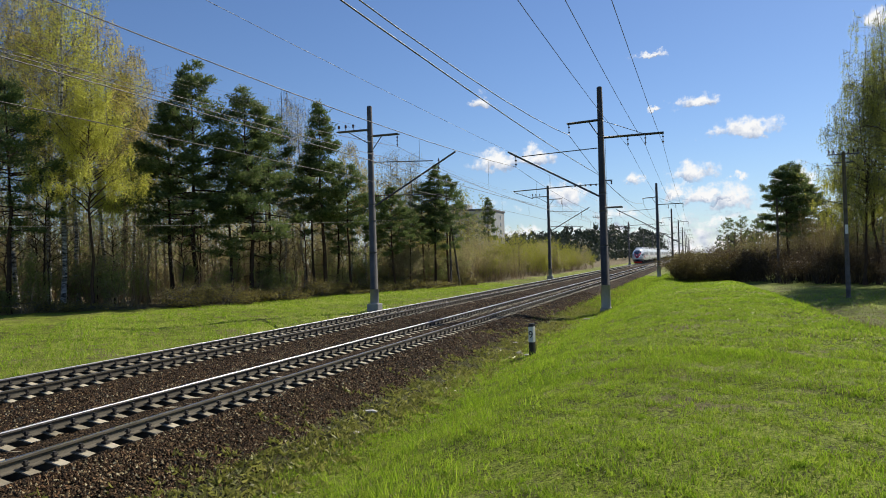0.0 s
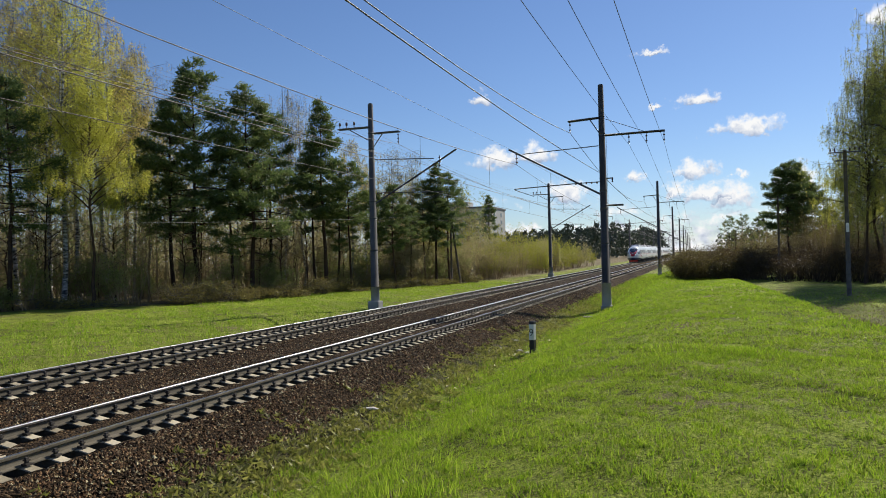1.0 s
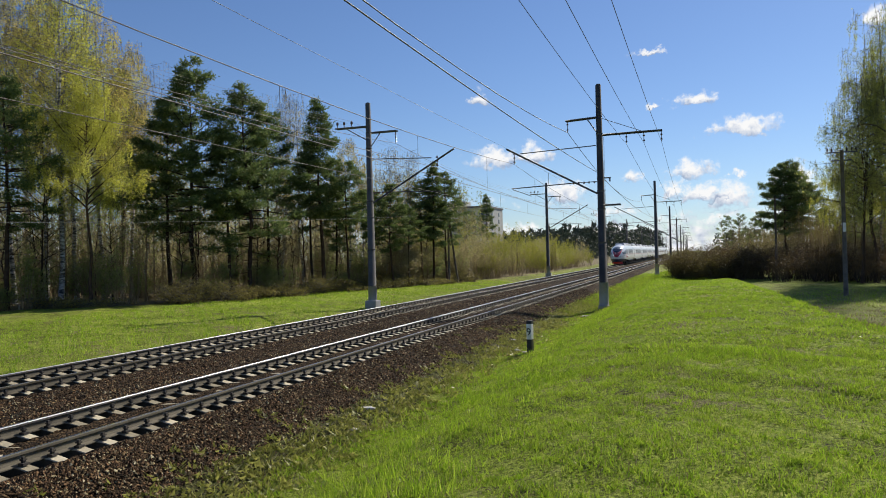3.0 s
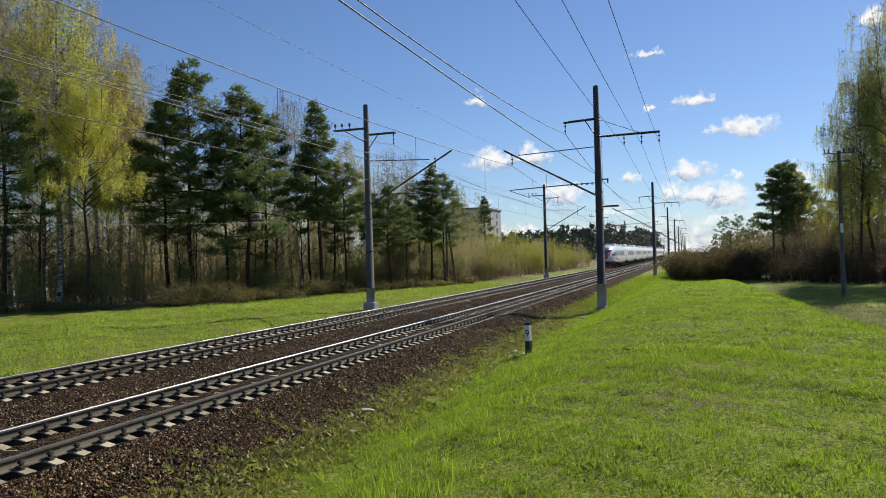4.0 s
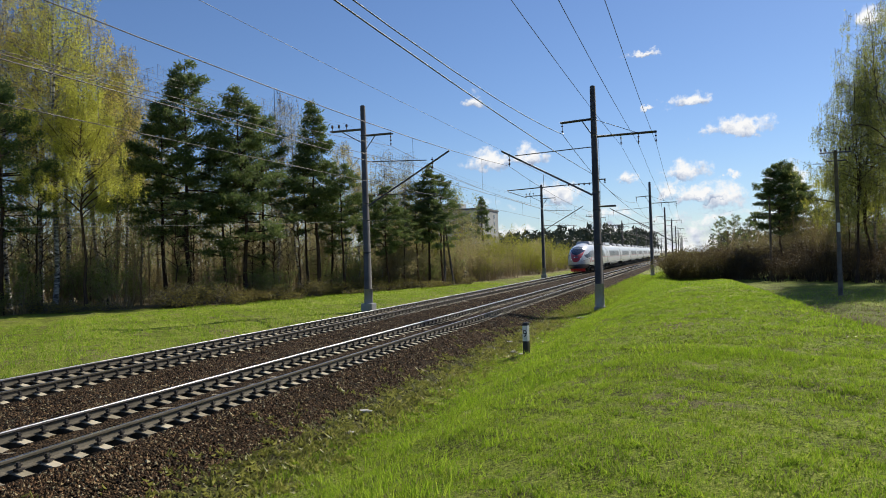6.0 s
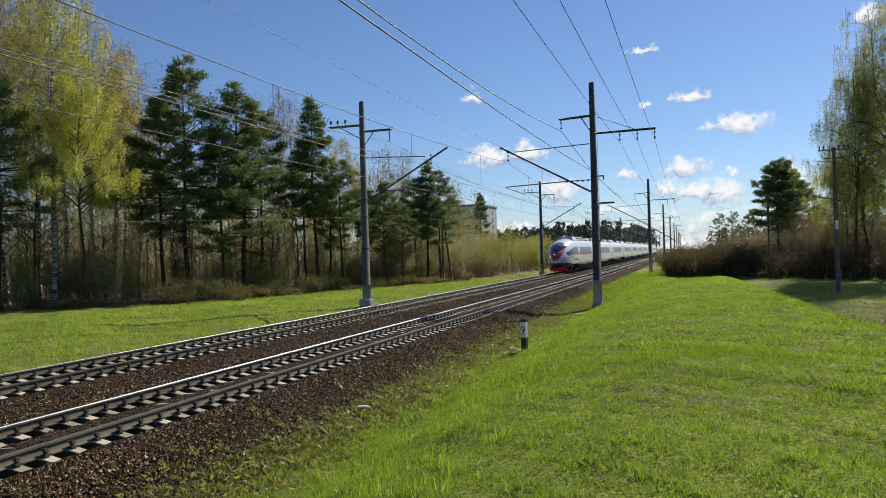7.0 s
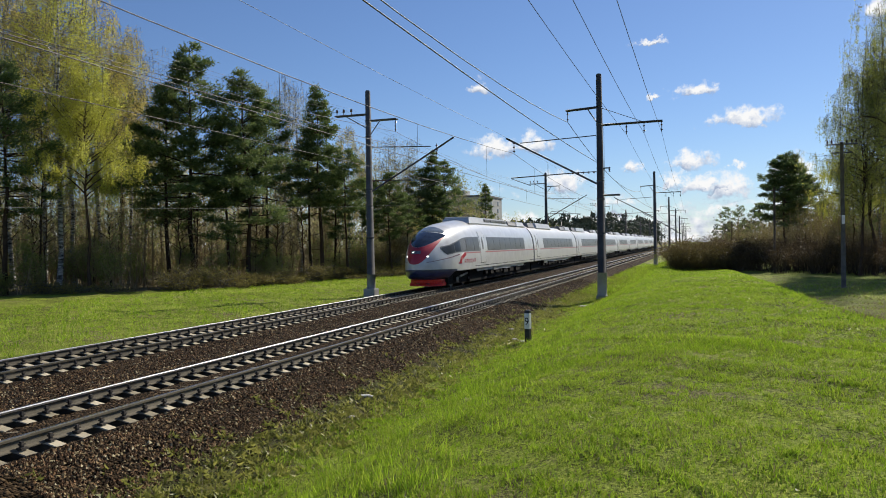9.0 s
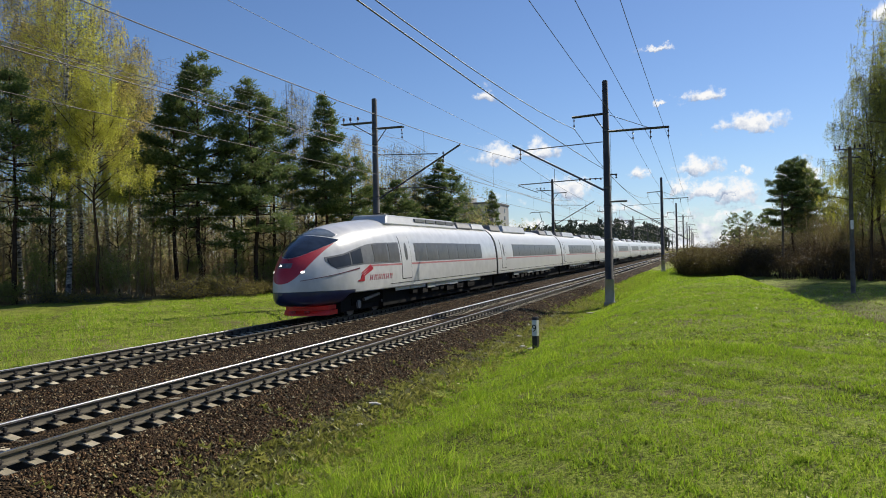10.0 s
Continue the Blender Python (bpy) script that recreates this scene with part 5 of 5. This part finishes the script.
def build_undergrowth():
    rng = random.Random(4)
    dark, yellow, russet, right, front = [], [], [], [], []
    for _ in range(80):
        y = rng.uniform(24, 80)
        x = edge_x(y) - rng.uniform(0.3, 14)
        dark.append((x, y, rng.uniform(1.4, 4.2), rng.uniform(0.7, 1.5)))
    for _ in range(60):
        y = rng.uniform(34, 78)
        x = edge_x(y) - rng.uniform(4, 22)
        russet.append((x, y, rng.uniform(3.0, 7.0), rng.uniform(1.0, 2.0)))
    for _ in range(90):
        y = 36 + 42 * rng.random()
        front.append((edge_x(y) - rng.uniform(-0.7, 1.6), y, rng.choice((0.35, 0.45, 0.6, 0.8, 1.3)) * rng.uniform(0.8, 1.2), rng.uniform(0.6, 1.5)))
    for _ in range(95):
        y = 76 + 95 * rng.random() ** 1.3
        x = edge_x(y) - 0.6 - rng.uniform(0, 9)
        yellow.append((x, y, rng.uniform(3.0, 7.0) * (1.0 if y < 110 else 0.85), rng.uniform(1.1, 2.0)))
    for _ in range(60):
        y = rng.uniform(66, 90)
        x = interp(y, [(66, -25.5), (90, -22.5)]) - rng.uniform(0.2, 7)
        russet.append((x, y, rng.uniform(2.6, 5.4), rng.uniform(0.9, 1.7)))
    thicket("undergrowth", dark, [M_WEED, M_TWIG], "dense brown undergrowth of twigs and saplings", 1, 0.9, leaf=(0.08, 0.16), low=0.4)
    deep = []
    for _ in range(120):
        y = rng.uniform(24, 84)
        deep.append((edge_x(y) - rng.uniform(18, 58), y, rng.uniform(4.0, 7.2), rng.uniform(1.8, 2.8)))
    thicket("deep_undergrowth", deep, [M_RUSSET, M_TWIG], "tan undergrowth deep in the wood", 21, 1.0, stems=10, twigs=6, low=0.2, leaf=(0.12, 0.24))
    thicket("budding_undergrowth", russet, [M_RUSSET, M_TWIG], "russet budding saplings between the trunks", 2, 0.7)
    thicket("edge_weeds", front, [M_LITTER, M_GREYTWIG], "low brown and olive growth along the wood's edge", 3, 0.5, "weeds", lean=0.5, side=0.5)
    thicket("spring_shrubs", [s for i, s in enumerate(yellow) if i % 5 < 3], [M_SHRUB, M_TWIG], "tall shrubs in young yellow-green leaf beside the track", 4, 2.3, "shrubs", leaf=(0.07, 0.16), stems=13, twigs=8, low=0.3)
    thicket("tan_shrubs", [s for i, s in enumerate(yellow) if i % 5 > 2], [M_RUSSET, M_TWIG], "tan budding shrubs beside the track", 14, 2.0, "shrubs", leaf=(0.06, 0.14), stems=13, twigs=8, low=0.3)
    for _ in range(190):
        x = rng.uniform(-2.2, 24)
        y = interp(x, [(-2.2, 97), (3, 84), (8, 78), (13, 74), (24, 66)]) + rng.uniform(0, 15)
        right.append((x, y, rng.uniform(2.2, 4.1), rng.uniform(0.9, 1.7)))
    thicket("dark_thicket", right, [M_DARKBUD, M_DARKTWIG], "brown thicket of bare shrubs, coloured dark as if backlit", 5, 0.5, stems=13, twigs=8, up=0.08, side=0.45)
    mixed_in = [(rng.uniform(4.0, 22), rng.uniform(92, 125), rng.uniform(4, 7), rng.uniform(1.2, 2.2)) for _ in range(52)]
    round_ones = [(rng.uniform(-2.0, 5.0), rng.uniform(84, 97), rng.uniform(2.6, 3.7), rng.uniform(1.3, 1.9)) for _ in range(26)]
    thicket("olive_bushes", round_ones, [M_OLIVE, M_DARKTWIG], "dense rounded olive-brown bushes", 15, 1.3, stems=18, twigs=11, up=0.05, side=0.42, low=0.2, leaf=(0.07, 0.15))
    mixed_in += [(rng.uniform(11, 22), rng.uniform(78, 92), rng.uniform(5, 8.5), rng.uniform(1.2, 2.0)) for _ in range(30)]
    thicket("budding_thicket", mixed_in, [M_LITTER, M_TWIG], "taller budding shrubs behind the thicket", 6, 0.55)


build_undergrowth()


def build_far_woods():
    """Dark conifers far along the line and behind the near wood, and unseen ones on the right."""
    rng = np.random.default_rng(9)
    sp = Sprigs()
    spots = []
    for _ in range(520):
        y = rng.uniform(330, 620)
        spots.append((-24 - 150 * rng.random() ** 1.2, y, rng.uniform(11, 17) * (0.9 + y / 2500)))
    for _ in range(150):
        y = rng.uniform(130, 420)
        spots.append((8 + 110 * rng.random(), y, rng.uniform(8, 12)))
    # out of view: added to darken what the train windows reflect
    for _ in range(70):
        spots.append((rng.uniform(30, 75), rng.uniform(-50, 120), rng.uniform(8, 12)))
    for _ in range(130):
        y = rng.uniform(90, 330)
        spots.append((-34 - 40 * rng.random(), y, rng.uniform(4, 7)))
    for x, y, h in spots:
        n = 95
        q = rng.random(n) ** 0.75
        r = 0.30 * h * (1.02 - q) ** 0.55 * np.sqrt(rng.random(n))
        a = rng.uniform(0, 6.28, n)
        c = np.stack([x + r * np.cos(a), y + r * np.sin(a), h * (0.08 + 0.9 * q) - 0.8], 1)
        k = h / 14
        sp.leaves(c, unit(rng, n) + np.array([0, 0, 0.7]), rng.uniform(0.8, 1.9, n) * k, rng.uniform(0.7, 1.4, n) * k, rng)
    tagged(new("far_woods", sp.mesh("far_woods", M_FARWOOD)), "dark distant conifer woods on the horizon, with unseen ones added on the right", "woods", kind="stuff")


build_far_woods()


def build_thin_woods():
    """Light young wood behind the first trees: slender stems and thin budding crowns."""
    rng = np.random.default_rng(19)
    sp = Sprigs()
    for _ in range(600):
        y = rng.uniform(20, 105)
        x = interp(y, EDGE) - rng.uniform(7, 52)
        h = rng.uniform(8.0, 14.5)
        z0 = float(ground_z(x, y)) - 0.1
        a = np.array([[x, y, z0]])
        top = a + np.array([[rng.normal(0, 0.5), rng.normal(0, 0.5), h]])
        sp.twigs(np.repeat(a, 2, 0), np.repeat(top, 2, 0), 0.16, rng, 1)
        n = 26
        u = rng.uniform(0.25, 1.0, (n, 1))
        b = a + (top - a) * u
        c = b + np.concatenate([rng.normal(0, 0.95, (n, 2)), rng.uniform(0.3, 1.4, (n, 1))], 1)
        sp.twigs(b, c, 0.035, rng, 1)
        m = 9
        w = rng.random((n, m, 1))
        pos = (b[:, None] * (1 - w) + c[:, None] * w).reshape(-1, 3) + rng.normal(0, 0.22, (n * m, 3))
        sp.leaves(pos, unit(rng, len(pos)), rng.uniform(0.12, 0.28, len(pos)), rng.uniform(0.09, 0.20, len(pos)), rng, 0 if rng.random() < 0.35 else 2)
    tagged(new("thin_woods", sp.mesh("thin_woods", [M_WEED, M_TWIG, M_RUSSET])), "light budding young wood behind the pines", "woods", kind="stuff")


build_thin_woods()


def build_grass():
    rng = np.random.default_rng(12)
    sp = Sprigs()

    def sow(n, x0, x1, y0, y1, power, lo, hi, w, mat=0, keep=None, flat=1.0):
        y = y0 + (y1 - y0) * rng.random(n) ** power
        x = rng.uniform(x0, x1, n)
        ok = (x < 0.30 * y + 1.2) & (x > -1.25 * y + 0.5)
        if keep is not None:
            ok &= keep(x, y)
        x, y = x[ok], y[ok]
        z = ground_z(x, y)
        patch = 0.5 + 0.65 * np.clip(wave(x, y, 0.9, 1.0) * 0.4 + 0.5 * wave(x, y, 3.1, 4.0) + 0.4 * wave(x, y, 6.7, 2.0) + 0.5, 0, 1.8)
        L = rng.uniform(lo, hi, len(x)) * patch
        d = np.stack([rng.normal(0, 0.45, len(x)), rng.normal(0, 0.45, len(x)), np.full(len(x), flat)], 1)
        sp.leaves(np.stack([x, y, z - 0.01], 1), d, L, rng.uniform(0.7, 1.3, len(x)) * w, rng, mat)

    def clumps(n, per, x0, x1, y0, y1, power, spread, lo, hi, w, mats):
        cy = y0 + (y1 - y0) * rng.random(n) ** power
        cx = rng.uniform(x0, x1, n)
        ok = (cx < 0.30 * cy + 1.0) & (cx > -0.9 * cy + 0.5) & slope(cx, cy)
        cx, cy = cx[ok], cy[ok]
        for mat in mats:
            pick = rng.random(len(cx)) < 1.0 / len(mats)
            k = int(pick.sum())
            size = rng.uniform(lo, hi, k) * rng.uniform(0.5, 1.2, k)
            x = np.repeat(cx[pick], per) + rng.normal(0, 1, k * per) * np.repeat(size, per) * spread
            y = np.repeat(cy[pick], per) + rng.normal(0, 1, k * per) * np.repeat(size, per) * spread
            d = np.stack([rng.normal(0, 0.5, k * per), rng.normal(0, 0.5, k * per), np.ones(k * per)], 1)
            sp.leaves(np.stack([x, y, ground_z(x, y) - 0.005], 1), d, np.repeat(size, per) * rng.uniform(0.5, 1.3, k * per), w * rng.uniform(0.7, 1.3, k * per), rng, mat)
    slope = lambda x, y: x > -6.0 + 0.35 * wave(x, y, 0.8, 2)
    clumps(6400, 11, -6.5, 4.0, 4.2, 13, 1.0, 0.7, 0.03, 0.085, 0.010, (0, 3))
    clumps(3600, 11, -6.5, 5.0, 12, 30, 1.0, 0.7, 0.035, 0.085, 0.018, (0, 3))
    sow(90000, -6.6, 4.0, 4.2, 14, 1.0, 0.02, 0.055, 0.011, 3, slope, 0.7)
    sow(70000, -6.6, 4.0, 4.2, 13, 1.0, 0.025, 0.08, 0.009, 0, slope)
    sow(80000, -6.6, 5.5, 12, 26, 1.0, 0.035, 0.085, 0.017, 0, slope)
    sow(55000, -6.6, 6.0, 25, 50, 1.0, 0.05, 0.10, 0.034, 0, slope)
    sow(14000, -6.6, 4.0, 4.2, 26, 1.2, 0.04, 0.10, 0.010, 1, slope)
    sow(26000, -7.0, 2.0, 48, 112, 1.2, 0.10, 0.24, 0.06, 0)
    sow(6000, -7.3, -4.0, 40, 100, 1.2, 0.10, 0.22, 0.06, 2)
    sow(16000, 3.0, 15.0, 16, 62, 1.0, 0.07, 0.16, 0.035, 1)
    sow(12000, 2.5, 15.0, 16, 62, 1.0, 0.07, 0.16, 0.035, 0)
    sow(60000, -32, -17.8, 10, 80, 1.0, 0.07, 0.18, 0.034, 0, lambda x, y: x > np.interp(y, [a for a, _ in EDGE], [b for _, b in EDGE]))
    sow(60000, -6.6, 4.0, 4.2, 16, 1.0, 0.02, 0.045, 0.024, 2, slope, 0.35)
    sow(14000, -6.6, 5.0, 14, 34, 1.0, 0.05, 0.09, 0.05, 2, slope, 0.25)
    # taller tufts on the slope and by the ditch
    n = 260
    ty = 5 + 35 * rng.random(n) ** 1.5
    tx = rng.uniform(-6.2, -2.0, n)
    for x, y in zip(tx, ty):
        m = 26
        px, py = x + rng.normal(0, 0.10, m), y + rng.normal(0, 0.10, m)
        d = np.stack([rng.normal(0, 0.35, m), rng.normal(0, 0.35, m), np.ones(m)], 1)
        sp.leaves(np.stack([px, py, ground_z(px, py)], 1), d, rng.uniform(0.08, 0.26, m), 0.012, rng)
    tagged(new("grass", sp.mesh("grass", [M_BLADE, M_STRAW, M_CLOVER, M_FRESH])), "short bright spring grass on the bank", "grass", kind="stuff")
    sp = Sprigs()
    n = 3000
    y = 6 + 64 * rng.random(n) ** 1.4
    x = -6.35 + rng.normal(0, 0.48, n)
    for k in range(n):
        m = 9
        c = np.stack([x[k] + rng.normal(0, 0.06, m), y[k] + rng.normal(0, 0.06, m), np.zeros(m)], 1)
        c[:, 2] = np.maximum(ground_z(c[:, 0], c[:, 1]), bed_z(c[:, 0])) + 0.005
        d = np.stack([rng.normal(0, 0.8, m), rng.normal(0, 0.8, m), np.full(m, 0.6)], 1)
        sp.leaves(c, d, rng.uniform(0.05, 0.15, m), rng.uniform(0.03, 0.07, m), rng)
    n = 900
    y = 7 + 40 * rng.random(n) ** 1.6
    x = -6.4 + rng.normal(0, 0.6, n)
    z = np.maximum(ground_z(x, y), bed_z(x))
    d = np.stack([rng.normal(0, 0.7, n), rng.normal(0, 0.7, n), np.full(n, 0.8)], 1)
    sp.leaves(np.stack([x, y, z], 1), d, rng.uniform(0.1, 0.4, n), 0.012, rng, 1)
    tagged(new("ditch_weeds", sp.mesh("ditch_weeds", [M_DITCH, M_STRAW])), "low weeds and dry stalks in the ditch", "weeds", kind="stuff")


build_grass()

# ---- small things and buildings ----
M_POSTW = surface("white_post_paint", (0.55, 0.55, 0.53), (0.75, 0.75, 0.73), 8.0, 0.7)
M_POSTB = surface("black_post_paint", (0.012, 0.012, 0.012), (0.03, 0.03, 0.03), 8.0, 0.6)
M_WOOD = surface("grey_weathered_pole_wood", (0.07, 0.06, 0.05), (0.17, 0.15, 0.13), 3.0, 0.9, 0, 0.6, 30, 0.2)
M_PANELWALL = surface("pale_grey_panel_wall", (0.36, 0.37, 0.36), (0.48, 0.48, 0.46), 0.3, 0.9, 0, 0.1, 6, 0.2)
M_FARGLASS = glass_material("dark_flat_window", (0.05, 0.06, 0.07), 0.1)
M_ROOFING = surface("dark_flat_roofing", (0.08, 0.08, 0.08), (0.14, 0.14, 0.14), 0.5, 0.9)
M_SLAB = surface("pale_broken_stone", (0.42, 0.38, 0.32), (0.6, 0.56, 0.5), 4.0, 0.9, 0, 0.5)


def build_marker():
    """Distance post: white with black foot and cap, and its number."""
    x, y = -5.14, 23.8
    z = float(ground_z(x, y))
    t = thing("distance_post", pose(x, y, z, 0, 0, -14), "small white distance post with black foot, in the ditch", "marker post")
    part("foot", box(bmesh.new(), -0.085, 0.085, -0.085, 0.085, -0.2, 0.42, 0.015), M_POSTB, t, "black painted foot")
    part("shaft", box(bmesh.new(), -0.085, 0.085, -0.085, 0.085, 0.42, 0.92, 0.012), M_POSTW, t, "white painted shaft")
    bm = bmesh.new()
    box(bm, -0.085, 0.085, -0.085, 0.085, 0.92, 1.02, 0.012)
    for v in bm.verts:
        if v.co.z > 0.97:
            v.co.y += 0.03
    part("cap", bm, M_POSTB, t, "black sloping cap")
    cu = bpy.data.curves.new("numeral", "FONT")
    cu.body, cu.size, cu.extrude, cu.align_x = "9", 0.34, 0.003, "CENTER"
    tmp = new("numeral_source", cu)
    me = bpy.data.meshes.new_from_object(tmp.evaluated_get(bpy.context.evaluated_depsgraph_get()))
    bpy.data.objects.remove(tmp)
    me.materials.clear()
    part("numeral", me, M_POSTB, t, "black figure nine", pose(0, -0.089, 0.55, 90, 0, 0))


def build_wood_poles():
    g = "low cable poles by the wood"
    t = thing("cable_pole", pose(-24.2, 73.5, float(ground_z(-24.2, 73.5))), "grey wooden cable pole with a raking strut", "pole", g)
    bm = bmesh.new()
    tube(bm, [(0, 0, -0.4), (0.03, 0, 7.6)], [0.13, 0.09], 10)
    part("shaft", bm, M_WOOD, t)
    bm = bmesh.new()
    tube(bm, [(0.95, 0.2, -0.4), (0.1, 0, 6.9)], [0.12, 0.085], 10)
    part("strut", bm, M_WOOD, t)
    rod("cross_arm", t, (-0.5, 0, 7.2), (0.5, 0, 7.2), 0.04)
    a = thing("cable_pole", pose(9.3, 54.9, float(ground_z(9.3, 54.9))), "grey weathered cable pole with cross-arms at the clearing", "pole", g)
    bm = bmesh.new()
    tube(bm, [(0, 0, -0.4), (0, 0, 9.6)], [0.155, 0.105], 10)
    part("shaft", bm, M_WOOD, a)
    for z, w in ((9.45, 0.95), (8.9, 0.6)):
        rod("cross_arm", a, (-w, 0, z), (w, 0, z), 0.045)
    for x in (-0.85, -0.6, 0.3, 0.6, 0.85):
        bm = bmesh.new()
        tube(bm, [(x, 0, 9.5), (x, 0, 9.62), (x, 0, 9.74)], [0.02, 0.055, 0.03], 8)
        part("pin_insulator", bm, M_GLASSY, a)
    part("plate", box(bmesh.new(), -0.09, 0.09, -0.17, -0.15, 4.2, 4.8, 0.004), M_POSTW, a, "small white plate")
    b = thing("cable_pole", pose(7.8, 83.0, float(ground_z(7.8, 83.0))), "dark wooden cable pole in front of the bushes", "pole", g)
    bm = bmesh.new()
    tube(bm, [(0, 0, -0.4), (0.05, 0, 8.6)], [0.14, 0.09], 10)
    part("shaft", bm, M_WOOD, b)
    rod("cross_arm", b, (-0.7, 0, 8.3), (0.7, 0, 8.3), 0.04)
    for x in (-0.6, 0.6):
        bm = bmesh.new()
        tube(bm, [(x, 0, 8.35), (x, 0, 8.5), (x, 0, 8.58)], [0.02, 0.06, 0.03], 8)
        part("pin_insulator", bm, M_GLASSY, b)
    # low cable along the wood, from the strutted pole
    pts = []
    for i in range(25):
        u = i / 24
        pts.append((-24.2 - 8.3 * u, 73.5 - 62 * u, 6.9 - 2.6 * u - 1.6 * u * (1 - u)))
    bm = bmesh.new()
    tube(bm, pts, 0.008, 5)
    w = thing("low_cable", None, "thin pale cable strung along the wood's edge", "cable")
    part("conductor", bm, M_BARE, w)
    e = thing("cable_pole", pose(-32.5, 11.5, float(ground_z(-32.5, 11.5))), "grey wooden cable pole by the wood", "pole", g)
    bm = bmesh.new()
    tube(bm, [(0, 0, -0.4), (0, 0, 4.6)], [0.13, 0.1], 10)
    part("shaft", bm, M_WOOD, e)


def build_block():
    """Panel apartment block behind the wood."""
    x0, x1, y0, y1, h, base = -112.0, -69.9, 258.0, 280.0, 20.4, -0.8
    t = thing("apartment_building", pose(0, 0, 0), "pale grey panel apartment building behind the trees", "building")
    part("wall", box(bmesh.new(), x0, x1, y0, y1, base, h - 0.6), M_PANELWALL, t)
    part("roof", box(bmesh.new(), x0 - 0.3, x1 + 0.3, y0 - 0.3, y1 + 0.3, h - 0.6, h, 0.05), M_ROOFING, t)
    part("lift_house", box(bmesh.new(), x0 + 22, x0 + 33, y0 + 3, y0 + 10, h, h + 2.2, 0.05), M_PANELWALL, t, "roof machine house")
    pane = mesh_of("window", *[(lambda b: ([tuple(v.co) for v in b.verts], [tuple(v.index for v in f.verts) for f in b.faces]))(indexed(box(bmesh.new(), -0.8, 0.8, -0.1, 0.06, -0.75, 0.75)))][0], M_FARGLASS)
    side = mesh_of("window", *[(lambda b: ([tuple(v.co) for v in b.verts], [tuple(v.index for v in f.verts) for f in b.faces]))(indexed(box(bmesh.new(), -0.06, 0.1, -0.8, 0.8, -0.75, 0.75)))][0], M_FARGLASS)
    for k in range(7):
        z = 1.6 + k * 2.7
        for i in range(13):
            part("window", pane, None, t, "", pose(x0 + 2 + i * 3.15, y0, z))
        for j in range(2):
            part("window", side, None, t, "", pose(x1, y0 + 6 + j * 10, z))


def indexed(bm):
    bm.verts.index_update()
    return bm


def build_litter():
    """Pale broken stones and slabs lying in the ditch."""
    rng = random.Random(17)
    for x, y, sx, sy, sz in ((-6.75, 14.6, 0.24, 0.10, 0.05), (-5.85, 24.9, 0.12, 0.09, 0.05), (-6.6, 27.6, 0.13, 0.10, 0.06), (-5.35, 24.0, 0.14, 0.1, 0.04), (-6.2, 12.9, 0.10, 0.06, 0.05), (-5.3, 38.5, 0.4, 0.15, 0.08)):
        bm = bmesh.new()
        bmesh.ops.create_icosphere(bm, subdivisions=2, radius=1.0)
        for v in bm.verts:
            k = 1 + 0.35 * noise.noise(v.co * 1.3 + Vector((x, y, 0)))
            v.co = Vector((v.co.x * sx * k, v.co.y * sy * k, max(-0.5, min(0.7, v.co.z)) * sz * k))
        me = bpy.data.meshes.new("pale_stone")
        bm.to_mesh(me), bm.free()
        me.materials.append(M_SLAB)
        ob = new("pale_stone", me)
        z = max(float(ground_z(x, y)), float(bed_z(x)))
        ob.matrix_basis = pose(x, y, z + sz * 0.3, rng.uniform(-8, 8), rng.uniform(-8, 8), rng.uniform(0, 180))
        tagged(ob, "pale broken stone lying in the ditch", "stone", "pale stones in the ditch")


build_marker()
build_wood_poles()
build_block()
build_litter()


def motions():
    """The train comes down the second track towards the camera."""
    walk(TRAIN, [(t, pose(FAR, y, 0)) for t, y in [
        (0.0, 198.5), (1.0, 182.4), (2.0, 166.2), (2.5, 158.0), (4.5, 124.8), (5.5, 108.2), (7.5, 77.4), (8.5, 62.2), (8.9, 56.3),
        (9.0, 38.6), (9.5, 31.3), (10.0, 24.0)]])


motions()
